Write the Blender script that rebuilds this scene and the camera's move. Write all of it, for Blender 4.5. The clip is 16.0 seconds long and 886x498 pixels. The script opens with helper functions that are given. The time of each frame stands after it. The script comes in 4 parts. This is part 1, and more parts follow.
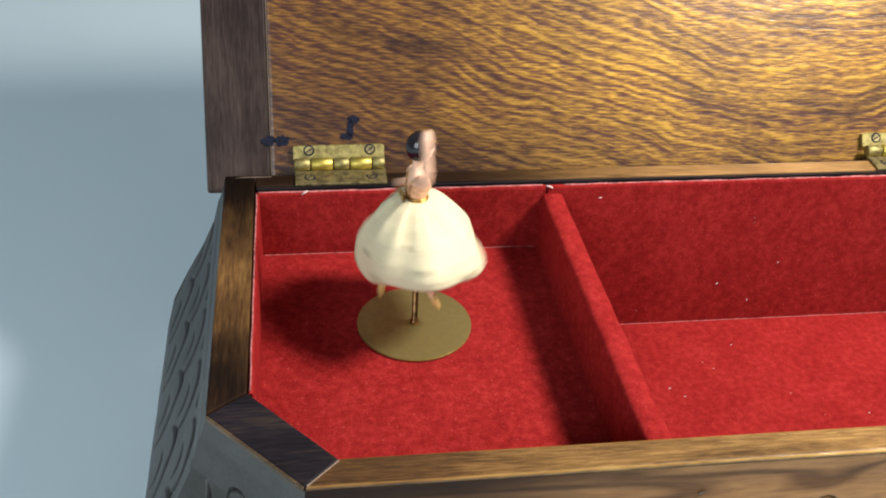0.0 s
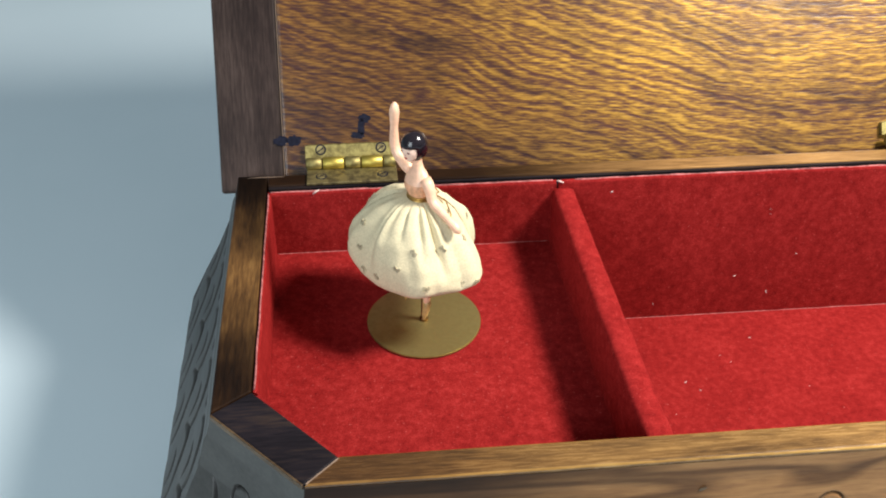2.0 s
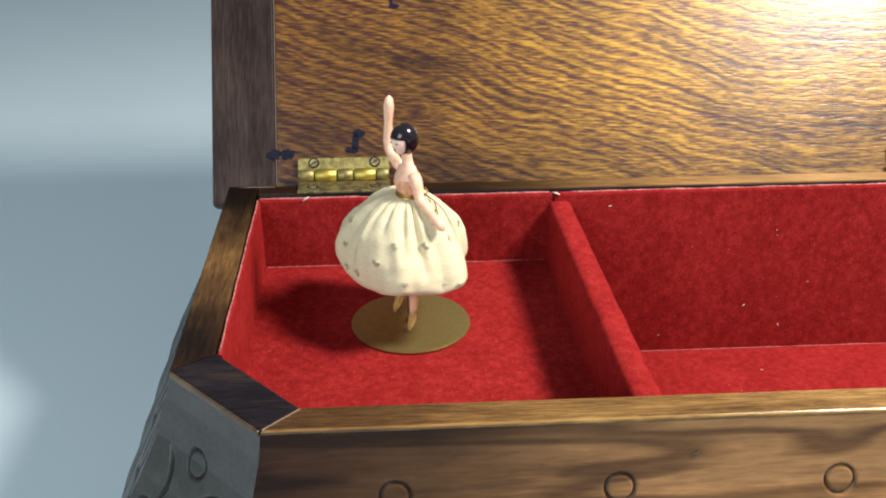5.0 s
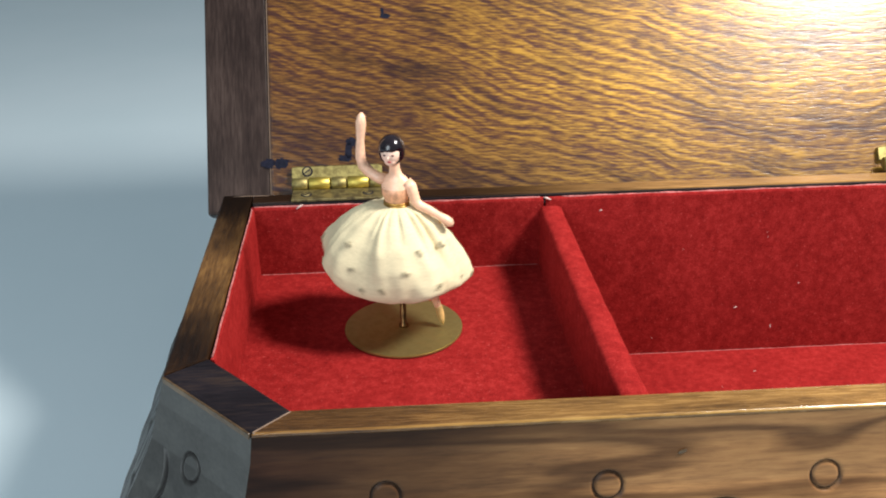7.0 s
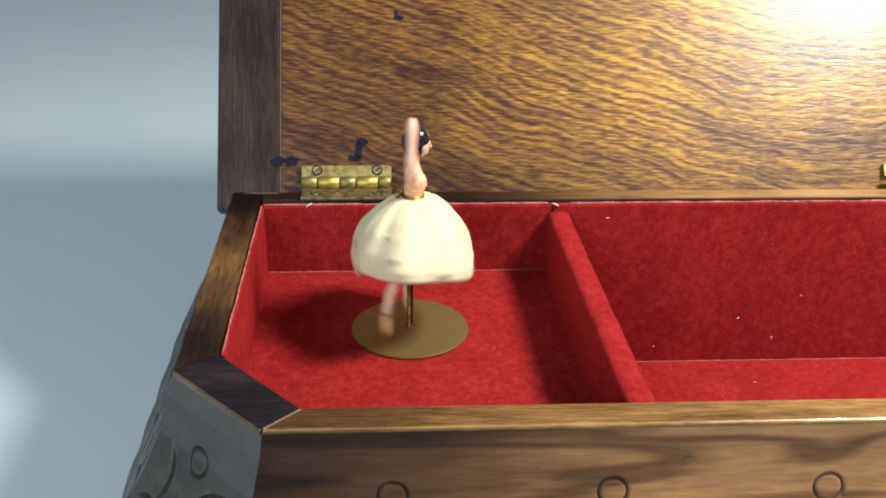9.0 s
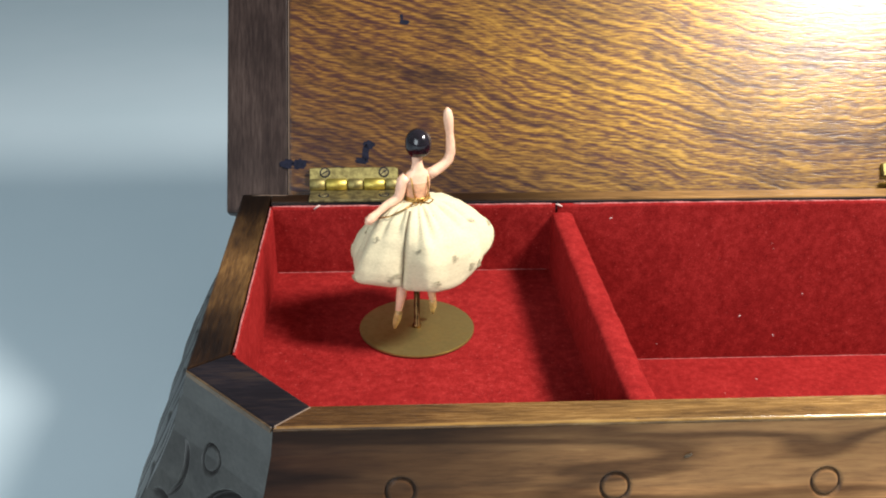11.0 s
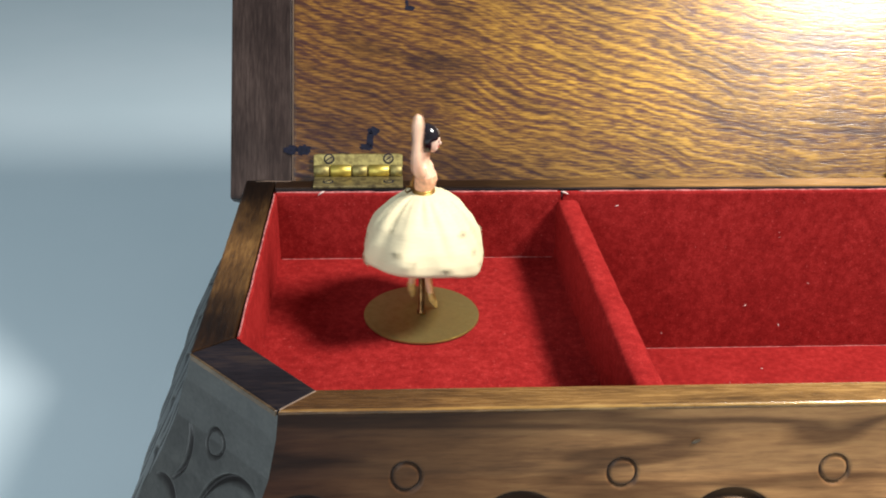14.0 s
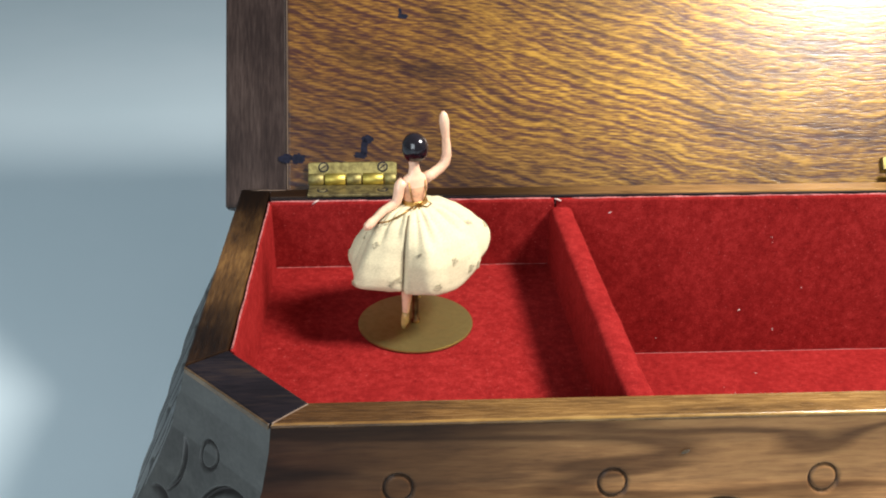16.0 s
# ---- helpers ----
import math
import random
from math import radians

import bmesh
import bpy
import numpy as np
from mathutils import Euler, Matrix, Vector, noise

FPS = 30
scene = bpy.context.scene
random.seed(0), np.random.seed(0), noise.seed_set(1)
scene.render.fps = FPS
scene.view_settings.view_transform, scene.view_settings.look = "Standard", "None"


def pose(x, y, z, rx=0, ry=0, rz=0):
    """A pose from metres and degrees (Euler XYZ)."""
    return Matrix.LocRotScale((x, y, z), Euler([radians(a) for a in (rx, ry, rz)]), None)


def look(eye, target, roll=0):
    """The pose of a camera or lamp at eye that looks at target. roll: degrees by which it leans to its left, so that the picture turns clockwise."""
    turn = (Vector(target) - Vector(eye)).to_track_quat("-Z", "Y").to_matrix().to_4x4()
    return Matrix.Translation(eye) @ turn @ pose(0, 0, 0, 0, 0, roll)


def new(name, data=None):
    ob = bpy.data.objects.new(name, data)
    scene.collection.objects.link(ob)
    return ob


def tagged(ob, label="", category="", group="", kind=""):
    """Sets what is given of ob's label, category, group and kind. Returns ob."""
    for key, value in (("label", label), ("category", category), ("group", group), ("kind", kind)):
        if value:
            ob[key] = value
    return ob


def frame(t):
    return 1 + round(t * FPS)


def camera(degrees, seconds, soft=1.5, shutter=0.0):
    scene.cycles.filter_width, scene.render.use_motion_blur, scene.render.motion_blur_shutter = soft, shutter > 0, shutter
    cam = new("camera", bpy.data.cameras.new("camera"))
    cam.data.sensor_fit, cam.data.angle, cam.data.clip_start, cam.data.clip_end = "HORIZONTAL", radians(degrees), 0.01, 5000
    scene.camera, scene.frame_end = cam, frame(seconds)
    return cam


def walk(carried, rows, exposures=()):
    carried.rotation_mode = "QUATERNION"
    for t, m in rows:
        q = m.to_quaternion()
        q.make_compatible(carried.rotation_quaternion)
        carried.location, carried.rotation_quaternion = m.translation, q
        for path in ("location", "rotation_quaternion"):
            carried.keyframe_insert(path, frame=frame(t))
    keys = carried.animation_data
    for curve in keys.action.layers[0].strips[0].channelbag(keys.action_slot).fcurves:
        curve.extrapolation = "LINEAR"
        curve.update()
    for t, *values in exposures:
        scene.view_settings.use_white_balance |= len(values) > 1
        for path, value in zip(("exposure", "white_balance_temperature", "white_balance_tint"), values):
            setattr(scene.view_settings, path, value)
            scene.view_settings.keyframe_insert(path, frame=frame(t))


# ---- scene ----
# Camera: a hand-held phone, metres and degrees (yaw to the left, pitch, lean).
cam = camera(46.25, 16.0, soft=1.9, shutter=0.5)
PATH = [
    (0.0, 0.01296, -0.23258, 0.19647, -9.19, -35.37, 3.32),
    (0.5, 0.01459, -0.23343, 0.19849, -8.54, -35.47, 2.79),
    (1.0, 0.01815, -0.23178, 0.19901, -7.50, -35.79, 1.92),
    (1.5, 0.02112, -0.23292, 0.19883, -6.49, -35.91, 1.12),
    (2.0, 0.02327, -0.23382, 0.19896, -5.80, -36.01, 0.54),
    (2.5, 0.02494, -0.23440, 0.19440, -5.11, -35.20, 0.46),
    (3.0, 0.02678, -0.23860, 0.19103, -4.34, -34.10, -0.24),
    (3.5, 0.03356, -0.24321, 0.17790, -2.73, -31.25, -1.34),
    (4.0, 0.03699, -0.24644, 0.16288, -2.61, -28.66, -0.42),
    (4.5, 0.03592, -0.25116, 0.15671, -2.86, -26.42, 0.15),
    (4.7, 0.03423, -0.24992, 0.15728, -3.18, -26.32, 0.01),
    (7.0, 0.03759, -0.25345, 0.15712, -2.94, -25.65, -0.99),
    (7.5, 0.03580, -0.25286, 0.15728, -3.17, -25.69, 0.07),
    (8.0, 0.03380, -0.25318, 0.15677, -3.48, -25.74, 1.14),
    (8.5, 0.03374, -0.25369, 0.15651, -3.52, -25.50, 1.09),
    (9.0, 0.03366, -0.25438, 0.15808, -3.39, -25.59, 0.93),
    (11.5, 0.03382, -0.25895, 0.16112, -2.94, -25.76, 0.49),
    (12.0, 0.03423, -0.25851, 0.16123, -2.96, -25.81, 0.52),
    (12.5, 0.03437, -0.25799, 0.15869, -2.94, -25.89, 0.50),
    (13.0, 0.03424, -0.25827, 0.16057, -2.85, -25.97, 0.50),
    (13.5, 0.03366, -0.25821, 0.15917, -2.95, -25.95, 0.52),
    (14.0, 0.03226, -0.25814, 0.15824, -3.02, -25.98, 0.83),
    (14.5, 0.03302, -0.25780, 0.15748, -2.90, -26.04, 0.73),
    (15.0, 0.03338, -0.25792, 0.15926, -2.99, -26.19, 0.82),
    (15.5, 0.03410, -0.25819, 0.16006, -2.78, -26.15, 0.51),
    (16.0, 0.03462, -0.25806, 0.16195, -2.84, -26.25, 0.37),
]


def eye_pose(x, y, z, yaw, pitch, roll):
    return pose(x, y, z, 90 + pitch, 0, yaw) @ pose(0, 0, 0, 0, 0, roll)


walk(cam, [(row[0], eye_pose(*row[1:])) for row in PATH])

# ---- light ----
world = bpy.data.worlds.new("room_light")
world.use_nodes = True
scene.world = world
world.node_tree.nodes["Background"].inputs[0].default_value = (0.74, 0.87, 0.95, 1)
world.node_tree.nodes["Background"].inputs[1].default_value = 0.28
scene.view_settings.exposure = 0.06

lamp_data = bpy.data.lights.new("desk_lamp_light", "AREA")
lamp_data.shape, lamp_data.size, lamp_data.energy = "DISK", 0.100, 3.7
lamp_data.color = (1.0, 0.955, 0.90)
lamp = new("desk_lamp_light", lamp_data)
lamp.matrix_world = look((0.305, -0.108, 0.370), (0.07, -0.03, 0.04))

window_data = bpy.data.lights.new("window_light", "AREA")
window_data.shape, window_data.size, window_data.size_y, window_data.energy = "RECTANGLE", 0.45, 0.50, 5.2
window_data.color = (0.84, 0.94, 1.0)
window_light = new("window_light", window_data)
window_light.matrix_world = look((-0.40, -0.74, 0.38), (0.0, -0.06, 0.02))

# ---- materials ----


class Mat:
    """A small builder of node materials."""

    def __init__(self, name, rough=0.5, metal=0.0):
        self.m = bpy.data.materials.new(name)
        self.m.use_nodes = True
        self.t = self.m.node_tree
        self.b = self.t.nodes["Principled BSDF"]
        self.b.inputs["Roughness"].default_value = rough
        self.b.inputs["Metallic"].default_value = metal

    def node(self, kind, **inputs):
        n = self.t.nodes.new(kind)
        for key, value in inputs.items():
            sock = n.inputs[key.replace("_", " ")]
            if isinstance(value, bpy.types.NodeSocket):
                self.t.links.new(value, sock)
            else:
                sock.default_value = value
        return n

    def link(self, a, b):
        self.t.links.new(a, b)

    def coords(self, scale=(1, 1, 1), loc=(0, 0, 0), rot=(0, 0, 0)):
        tc = self.t.nodes.new("ShaderNodeTexCoord")
        mp = self.t.nodes.new("ShaderNodeMapping")
        self.link(tc.outputs["Object"], mp.inputs["Vector"])
        mp.inputs["Scale"].default_value = scale
        mp.inputs["Location"].default_value = loc
        mp.inputs["Rotation"].default_value = rot
        return mp.outputs["Vector"]

    def noise(self, vec, scale, detail=4.0, rough=0.55, distortion=0.0):
        n = self.node("ShaderNodeTexNoise", Vector=vec, Scale=scale, Detail=detail, Roughness=rough, Distortion=distortion)
        return n.outputs["Fac"]

    def ramp(self, fac, stops):
        n = self.t.nodes.new("ShaderNodeValToRGB")
        self.link(fac, n.inputs["Fac"])
        el = n.color_ramp.elements
        while len(el) < len(stops):
            el.new(0.5)
        for e, (p, c) in zip(el, stops):
            e.position, e.color = p, (*c, 1)
        return n.outputs["Color"]

    def mix(self, fac, a, b, blend="MIX"):
        n = self.t.nodes.new("ShaderNodeMix")
        n.data_type, n.blend_type = "RGBA", blend
        for sock, value in ((n.inputs[0], fac), (n.inputs[6], a), (n.inputs[7], b)):
            if isinstance(value, bpy.types.NodeSocket):
                self.link(value, sock)
            else:
                sock.default_value = value if isinstance(value, (int, float)) else (*value, 1)
        return n.outputs[2]

    def math(self, op, a, b=0.0, c=0.0):
        n = self.t.nodes.new("ShaderNodeMath")
        n.operation = op
        for sock, value in zip(n.inputs, (a, b, c)):
            if isinstance(value, bpy.types.NodeSocket):
                self.link(value, sock)
            else:
                sock.default_value = value
        return n.outputs[0]

    def color(self, c):
        if isinstance(c, bpy.types.NodeSocket):
            self.link(c, self.b.inputs["Base Color"])
        else:
            self.b.inputs["Base Color"].default_value = (*c, 1)
        return self

    def rough(self, fac, low, high):
        n = self.node("ShaderNodeMapRange", Value=fac)
        n.inputs["To Min"].default_value, n.inputs["To Max"].default_value = low, high
        self.link(n.outputs[0], self.b.inputs["Roughness"])
        return self

    def edge_tone(self, c, axis, clear, full, tone):
        """Darkens a colour towards an edge, from 'clear' to 'full' metres along an axis; antique stain at the front
        corners.
        """
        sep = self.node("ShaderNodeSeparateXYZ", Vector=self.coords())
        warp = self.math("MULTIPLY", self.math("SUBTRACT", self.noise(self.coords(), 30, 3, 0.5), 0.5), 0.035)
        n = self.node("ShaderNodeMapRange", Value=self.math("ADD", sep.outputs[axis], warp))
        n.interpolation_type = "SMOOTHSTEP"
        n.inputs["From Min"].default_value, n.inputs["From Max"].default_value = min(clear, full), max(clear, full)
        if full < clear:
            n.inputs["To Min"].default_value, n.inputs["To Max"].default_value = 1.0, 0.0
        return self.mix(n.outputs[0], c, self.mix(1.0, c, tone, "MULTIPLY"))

    def bump(self, height, strength=0.3, distance=0.0003):
        n = self.node("ShaderNodeBump", Height=height, Strength=strength, Distance=distance)
        self.link(n.outputs[0], self.b.inputs["Normal"])
        return self


def wood(name, along, dark, mid, light, rough=(0.3, 0.5), scale=1.0, bump=0.25, patch=0.5, burst=None, gloss=0.3, veins=0.0, cut_shade=False):
    """Oiled hardwood whose grain runs along the axis 'along' (0 x, 1 y, 2 z)."""
    m = Mat(name)
    stretch = [1.0, 1.0, 1.0]
    stretch[along] = 0.10
    v = m.coords(tuple(stretch))
    fine = m.noise(v, 1500 * scale, 5, 0.65, 0.3)
    broad = m.noise(v, 170 * scale, 3, 0.5, 1.2)
    blot = m.noise(m.coords(), 38 * scale, 3, 0.5)
    f = m.math("ADD", m.math("MULTIPLY", fine, 0.58), m.math("MULTIPLY", broad, 0.42))
    c = m.ramp(f, [(0.34, dark), (0.5, mid), (0.66, light)])
    stain = m.ramp(blot, [(0.42, (0.35, 0.33, 0.34)), (0.62, (1.0, 1.0, 1.0))])
    c = m.mix(patch, c, stain, "MULTIPLY")
    if veins:
        flow = [1.0, 1.0, 1.0]
        flow[along] = 0.13
        w = m.noise(m.coords(tuple(flow)), 58, 2, 0.5, 0.6)
        line = m.ramp(w, [(0.455, (1, 1, 1)), (0.485, (0.26, 0.23, 0.25)), (0.505, (0.20, 0.17, 0.19)), (0.545, (1, 1, 1))])
        c = m.mix(veins, c, line, "MULTIPLY")
    for b in burst or ():
        c = m.edge_tone(c, *b)
    if cut_shade:   # shade painted into the carved cuts
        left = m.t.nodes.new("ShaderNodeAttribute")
        left.attribute_name = "cut_shade"
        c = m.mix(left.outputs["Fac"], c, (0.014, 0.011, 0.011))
    m.color(c)
    m.rough(fine, *rough)
    m.bump(fine, bump, 0.0002)
    m.b.inputs["Specular IOR Level"].default_value = gloss
    return m.m


def oak_panel():
    """Plain-sawn oak: dark pore streaks along x that arch round a heart off to the low side."""
    m = Mat("figured_oak")
    v = m.coords()
    sep = m.node("ShaderNodeSeparateXYZ", Vector=v)
    x, z = sep.outputs[0], sep.outputs[2]
    # the growth bands dip towards x = 0.165; short pores lie along x across them
    dx = m.math("SUBTRACT", x, 0.165)
    dip = m.math("MULTIPLY", m.math("SQRT", m.math("ADD", m.math("MULTIPLY", dx, dx), 0.0018)), 0.42)
    sway = m.math("MULTIPLY", m.math("SUBTRACT", m.noise(v, 24, 3, 0.55), 0.5), 0.012)
    zz = m.math("ADD", m.math("SUBTRACT", z, dip), sway)
    comb = m.node("ShaderNodeCombineXYZ", X=m.math("MULTIPLY", x, 0.07), Y=0.0, Z=zz)
    bands = m.noise(comb.outputs[0], 820, 2, 0.5, 0.2)
    rings = m.noise(comb.outputs[0], 110, 2, 0.5, 0.2)
    drift = m.math("MULTIPLY", m.noise(comb.outputs[0], 90, 2, 0.5), 7.0)
    year = m.math("SINE", m.math("ADD", m.math("MULTIPLY", zz, 2300.0), drift))
    flat = m.node("ShaderNodeCombineXYZ", X=m.math("MULTIPLY", x, 0.13), Y=3.0, Z=m.math("SUBTRACT", z, m.math("MULTIPLY", dip, 0.12)))
    streak = m.noise(flat.outputs[0], 1900, 3, 0.55, 0.1)
    pores = m.noise(flat.outputs[0], 3200, 2, 0.6, 0.1)
    f = m.math("ADD", m.math("ADD", m.math("MULTIPLY", bands, 0.29), m.math("MULTIPLY", streak, 0.46)), m.math("ADD", m.math("MULTIPLY", rings, 0.15), m.math("MULTIPLY", pores, 0.10)))
    f = m.math("ADD", f, m.math("MULTIPLY", year, 0.030))
    c = m.ramp(f, [(0.40, (0.085, 0.027, 0.014)), (0.455, (0.15, 0.062, 0.015)), (0.515, (0.300, 0.148, 0.015)), (0.60, (0.55, 0.305, 0.028))])
    flame = m.node("ShaderNodeCombineXYZ", X=m.math("MULTIPLY", x, 0.30), Y=7.0, Z=zz)
    dark = m.ramp(m.noise(flame.outputs[0], 95, 4, 0.6, 0.6), [(0.36, (0.42, 0.37, 0.42)), (0.50, (1, 1, 1)), (0.70, (1.12, 1.10, 1.0))])
    c = m.mix(0.75, c, dark, "MULTIPLY")
    blot = m.ramp(m.noise(v, 14, 2, 0.5), [(0.35, (0.60, 0.55, 0.55)), (0.6, (1, 1, 1))])
    # the panel's colour darkens to its left and towards the hinge edge
    c = m.edge_tone(m.mix(0.7, c, blot, "MULTIPLY"), 0, 0.135, 0.020, (0.40, 0.34, 0.60))
    m.color(m.edge_tone(c, 2, 0.034, -0.010, (0.60, 0.58, 0.90)))
    m.b.inputs["Specular IOR Level"].default_value = 0.2
    m.rough(streak, 0.32, 0.46)
    m.bump(f, 0.35, 0.0004)
    m.b.inputs["Coat Weight"].default_value = 0.46
    m.b.inputs["Coat Roughness"].default_value = 0.235
    m.link(m.b.inputs["Normal"].links[0].from_socket, m.b.inputs["Coat Normal"])
    return m.m


def velvet():
    """Deep red cotton velvet: fine pile, soft blotches where the nap lies over, pale dust."""
    m = Mat("red_velvet", 0.95)
    v = m.coords()
    pile = m.noise(v, 3000, 3, 0.7)
    nap = m.noise(v, 520, 4, 0.6)
    worn = m.noise(v, 70, 4, 0.6, 0.6)
    f = m.math("ADD", m.math("ADD", m.math("MULTIPLY", pile, 0.44), m.math("MULTIPLY", nap, 0.36)), m.math("MULTIPLY", worn, 0.20))
    c = m.ramp(f, [(0.36, (0.132, 0.0060, 0.0066)), (0.5, (0.222, 0.0122, 0.0118)), (0.64, (0.335, 0.026, 0.024))])
    dust = m.ramp(m.noise(v, 1500, 2, 0.5), [(0.67, (0, 0, 0)), (0.76, (1, 1, 1))])
    m.color(m.mix(m.math("MULTIPLY", dust, 0.5), c, (0.46, 0.09, 0.08)))
    m.b.inputs["Sheen Weight"].default_value = 0.10
    m.b.inputs["Sheen Roughness"].default_value = 0.5
    m.b.inputs["Sheen Tint"].default_value = (0.9, 0.04, 0.03, 1)
    m.b.inputs["Specular IOR Level"].default_value = 0.05
    m.bump(m.math("ADD", pile, m.math("MULTIPLY", nap, 0.6)), 0.35, 0.0003)
    return m.m


def brass(name, base, rough, tarnish):
    m = Mat(name, rough, 1.0)
    v = m.coords()
    n = m.noise(v, 420, 5, 0.65)
    c = m.ramp(n, [(0.38, tarnish), (0.56, base)])
    m.color(c).rough(n, rough + 0.12, rough - 0.05).bump(m.noise(v, 1600, 3), 0.12, 0.0002)
    return m.m


def plain(name, c, rough=0.5, grain=900, amount=0.2, bump=0.15, metal=0.0):
    m = Mat(name, rough, metal)
    v = m.coords()
    n = m.noise(v, grain, 4, 0.6)
    low = tuple(max(0, k * (1 - amount)) for k in c)
    high = tuple(min(1, k * (1 + amount)) for k in c)
    m.color(m.ramp(n, [(0.35, low), (0.65, high)])).rough(n, min(1, rough + 0.06), max(0.02, rough - 0.06)).bump(n, bump, 0.0002)
    return m


def table_top():
    m = Mat("table_laminate", 0.3)
    v = m.coords()
    n = m.noise(v, 9, 3, 0.5)
    m.color(m.ramp(n, [(0.3, (0.66, 0.78, 0.83)), (0.7, (0.70, 0.81, 0.86))]))
    m.rough(m.noise(v, 60, 3), 0.44, 0.52)
    m.bump(m.noise(v, 900, 2), 0.03, 0.0002)
    return m.m


M_OAK = oak_panel()
M_RAIL = wood("lid_rail_wood", 2, (0.014, 0.0085, 0.0075), (0.035, 0.0225, 0.019), (0.064, 0.044, 0.037), gloss=0.12)
M_RIM_X = wood("rim_wood", 0, (0.085, 0.042, 0.014), (0.22, 0.114, 0.034), (0.39, 0.218, 0.068), (0.20, 0.34), patch=0.5, burst=[(0, 0.075, 0.022, (0.42, 0.36, 0.34))], gloss=0.5)
M_RIM_LIT = wood("lit_rim_edge", 0, (0.26, 0.13, 0.030), (0.46, 0.26, 0.065), (0.60, 0.37, 0.11), (0.14, 0.24), patch=0.4, burst=[(0, 0.110, 0.020, (0.52, 0.45, 0.40))], gloss=0.9)
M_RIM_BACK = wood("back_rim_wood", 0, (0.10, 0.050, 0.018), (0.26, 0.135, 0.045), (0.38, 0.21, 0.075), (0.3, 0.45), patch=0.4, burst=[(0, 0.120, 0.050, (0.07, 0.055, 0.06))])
M_RIM_Y = wood("rim_side_wood", 1, (0.050, 0.024, 0.010), (0.14, 0.068, 0.022), (0.26, 0.138, 0.045), (0.3, 0.45), patch=0.7, burst=[(1, -0.030, -0.070, (0.13, 0.11, 0.12)), (1, -0.044, -0.004, (0.07, 0.062, 0.07))], gloss=0.22)
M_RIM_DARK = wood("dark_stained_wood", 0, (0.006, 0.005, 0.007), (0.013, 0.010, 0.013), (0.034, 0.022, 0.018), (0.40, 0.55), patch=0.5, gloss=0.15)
M_RIM_BROWN = wood("worn_brown_edge", 0, (0.04, 0.024, 0.013), (0.085, 0.053, 0.027), (0.14, 0.09, 0.045), (0.3, 0.45), patch=0.4)
M_WALL_X = wood("carved_wall_wood", 0, (0.185, 0.090, 0.039), (0.310, 0.154, 0.062), (0.405, 0.215, 0.086), (0.34, 0.5), 0.8, 0.2, 0.45, burst=[(0, 0.085, 0.012, (0.105, 0.080, 0.100))], veins=0.75, gloss=0.12, cut_shade=True)
M_WALL_Y = wood("carved_side_wood", 1, (0.038, 0.037, 0.035), (0.053, 0.052, 0.049), (0.070, 0.069, 0.063), (0.36, 0.46), 0.8, 0.05, 0.25, gloss=0.26, cut_shade=True)
M_GROOVE = wood("dark_groove_wood", 0, (0.010, 0.008, 0.008), (0.022, 0.018, 0.017), (0.040, 0.032, 0.029), (0.4, 0.6), gloss=0.15)
M_VELVET = velvet()
M_EDGE = plain("velvet_backing", (0.32, 0.10, 0.095), 0.9, 700, 0.5, 0.4).m
M_BRASS = brass("aged_brass", (0.34, 0.285, 0.11), 0.58, (0.18, 0.145, 0.06))
M_BRIGHT = brass("rubbed_brass", (0.52, 0.42, 0.10), 0.48, (0.42, 0.32, 0.07))
M_LEAF = brass("blackened_brass", (0.34, 0.28, 0.13), 0.55, (0.14, 0.11, 0.06))
M_DISC = brass("satin_brass", (0.40, 0.335, 0.135), 0.50, (0.36, 0.295, 0.115))
M_ROD = brass("dark_brass", (0.24, 0.13, 0.05), 0.38, (0.10, 0.05, 0.02))
M_INK = plain("dark_ink", (0.008, 0.009, 0.018), 0.75, 800, 0.3).m
M_INK.node_tree.nodes["Principled BSDF"].inputs["Specular IOR Level"].default_value = 0.1
M_LINT = plain("white_lint", (0.62, 0.46, 0.42), 0.95).m
M_GLUE = plain("pale_glue", (0.20, 0.135, 0.095), 0.6).m
M_TABLE = table_top()
M_SKIN = plain("painted_flesh", (0.80, 0.48, 0.32), 0.38, 700, 0.10, 0.05).m
M_PALE = plain("pale_face_paint", (0.80, 0.56, 0.44), 0.42, 700, 0.06, 0.03).m
M_HAIR = plain("black_gloss_paint", (0.010, 0.007, 0.010), 0.16, 600, 0.3, 0.08).m
M_CLOTH = plain("cream_cloth", (0.62, 0.535, 0.345), 0.9, 2600, 0.10, 0.35).m
M_FLECK = plain("tarnished_glitter", (0.42, 0.36, 0.23), 0.6, 1500, 0.4, 0.4).m
M_GOLD = brass("gold_thread", (0.50, 0.30, 0.09), 0.42, (0.20, 0.10, 0.03))
M_BODICE = plain("peach_bodice_paint", (0.66, 0.34, 0.19), 0.5, 900, 0.25, 0.1).m
M_SLIPPER = plain("gold_tan_paint", (0.52, 0.33, 0.12), 0.4, 900, 0.25, 0.1).m
M_SEAM = plain("seam_shadow_cloth", (0.15, 0.105, 0.055), 0.9, 1800, 0.3, 0.3).m
M_FACE = plain("dark_face_paint", (0.10, 0.035, 0.03), 0.5).m
M_LIPS = plain("red_lip_paint", (0.45, 0.05, 0.05), 0.4).m

# ---- mesh helpers ----


def mesh_of(name, bm, *mats, smooth=False):
    bmesh.ops.recalc_face_normals(bm, faces=bm.faces)
    me = bpy.data.meshes.new(name)
    bm.to_mesh(me)
    bm.free()
    for m in mats:
        me.materials.append(m)
    if smooth:
        for p in me.polygons:
            p.use_smooth = True
    return me


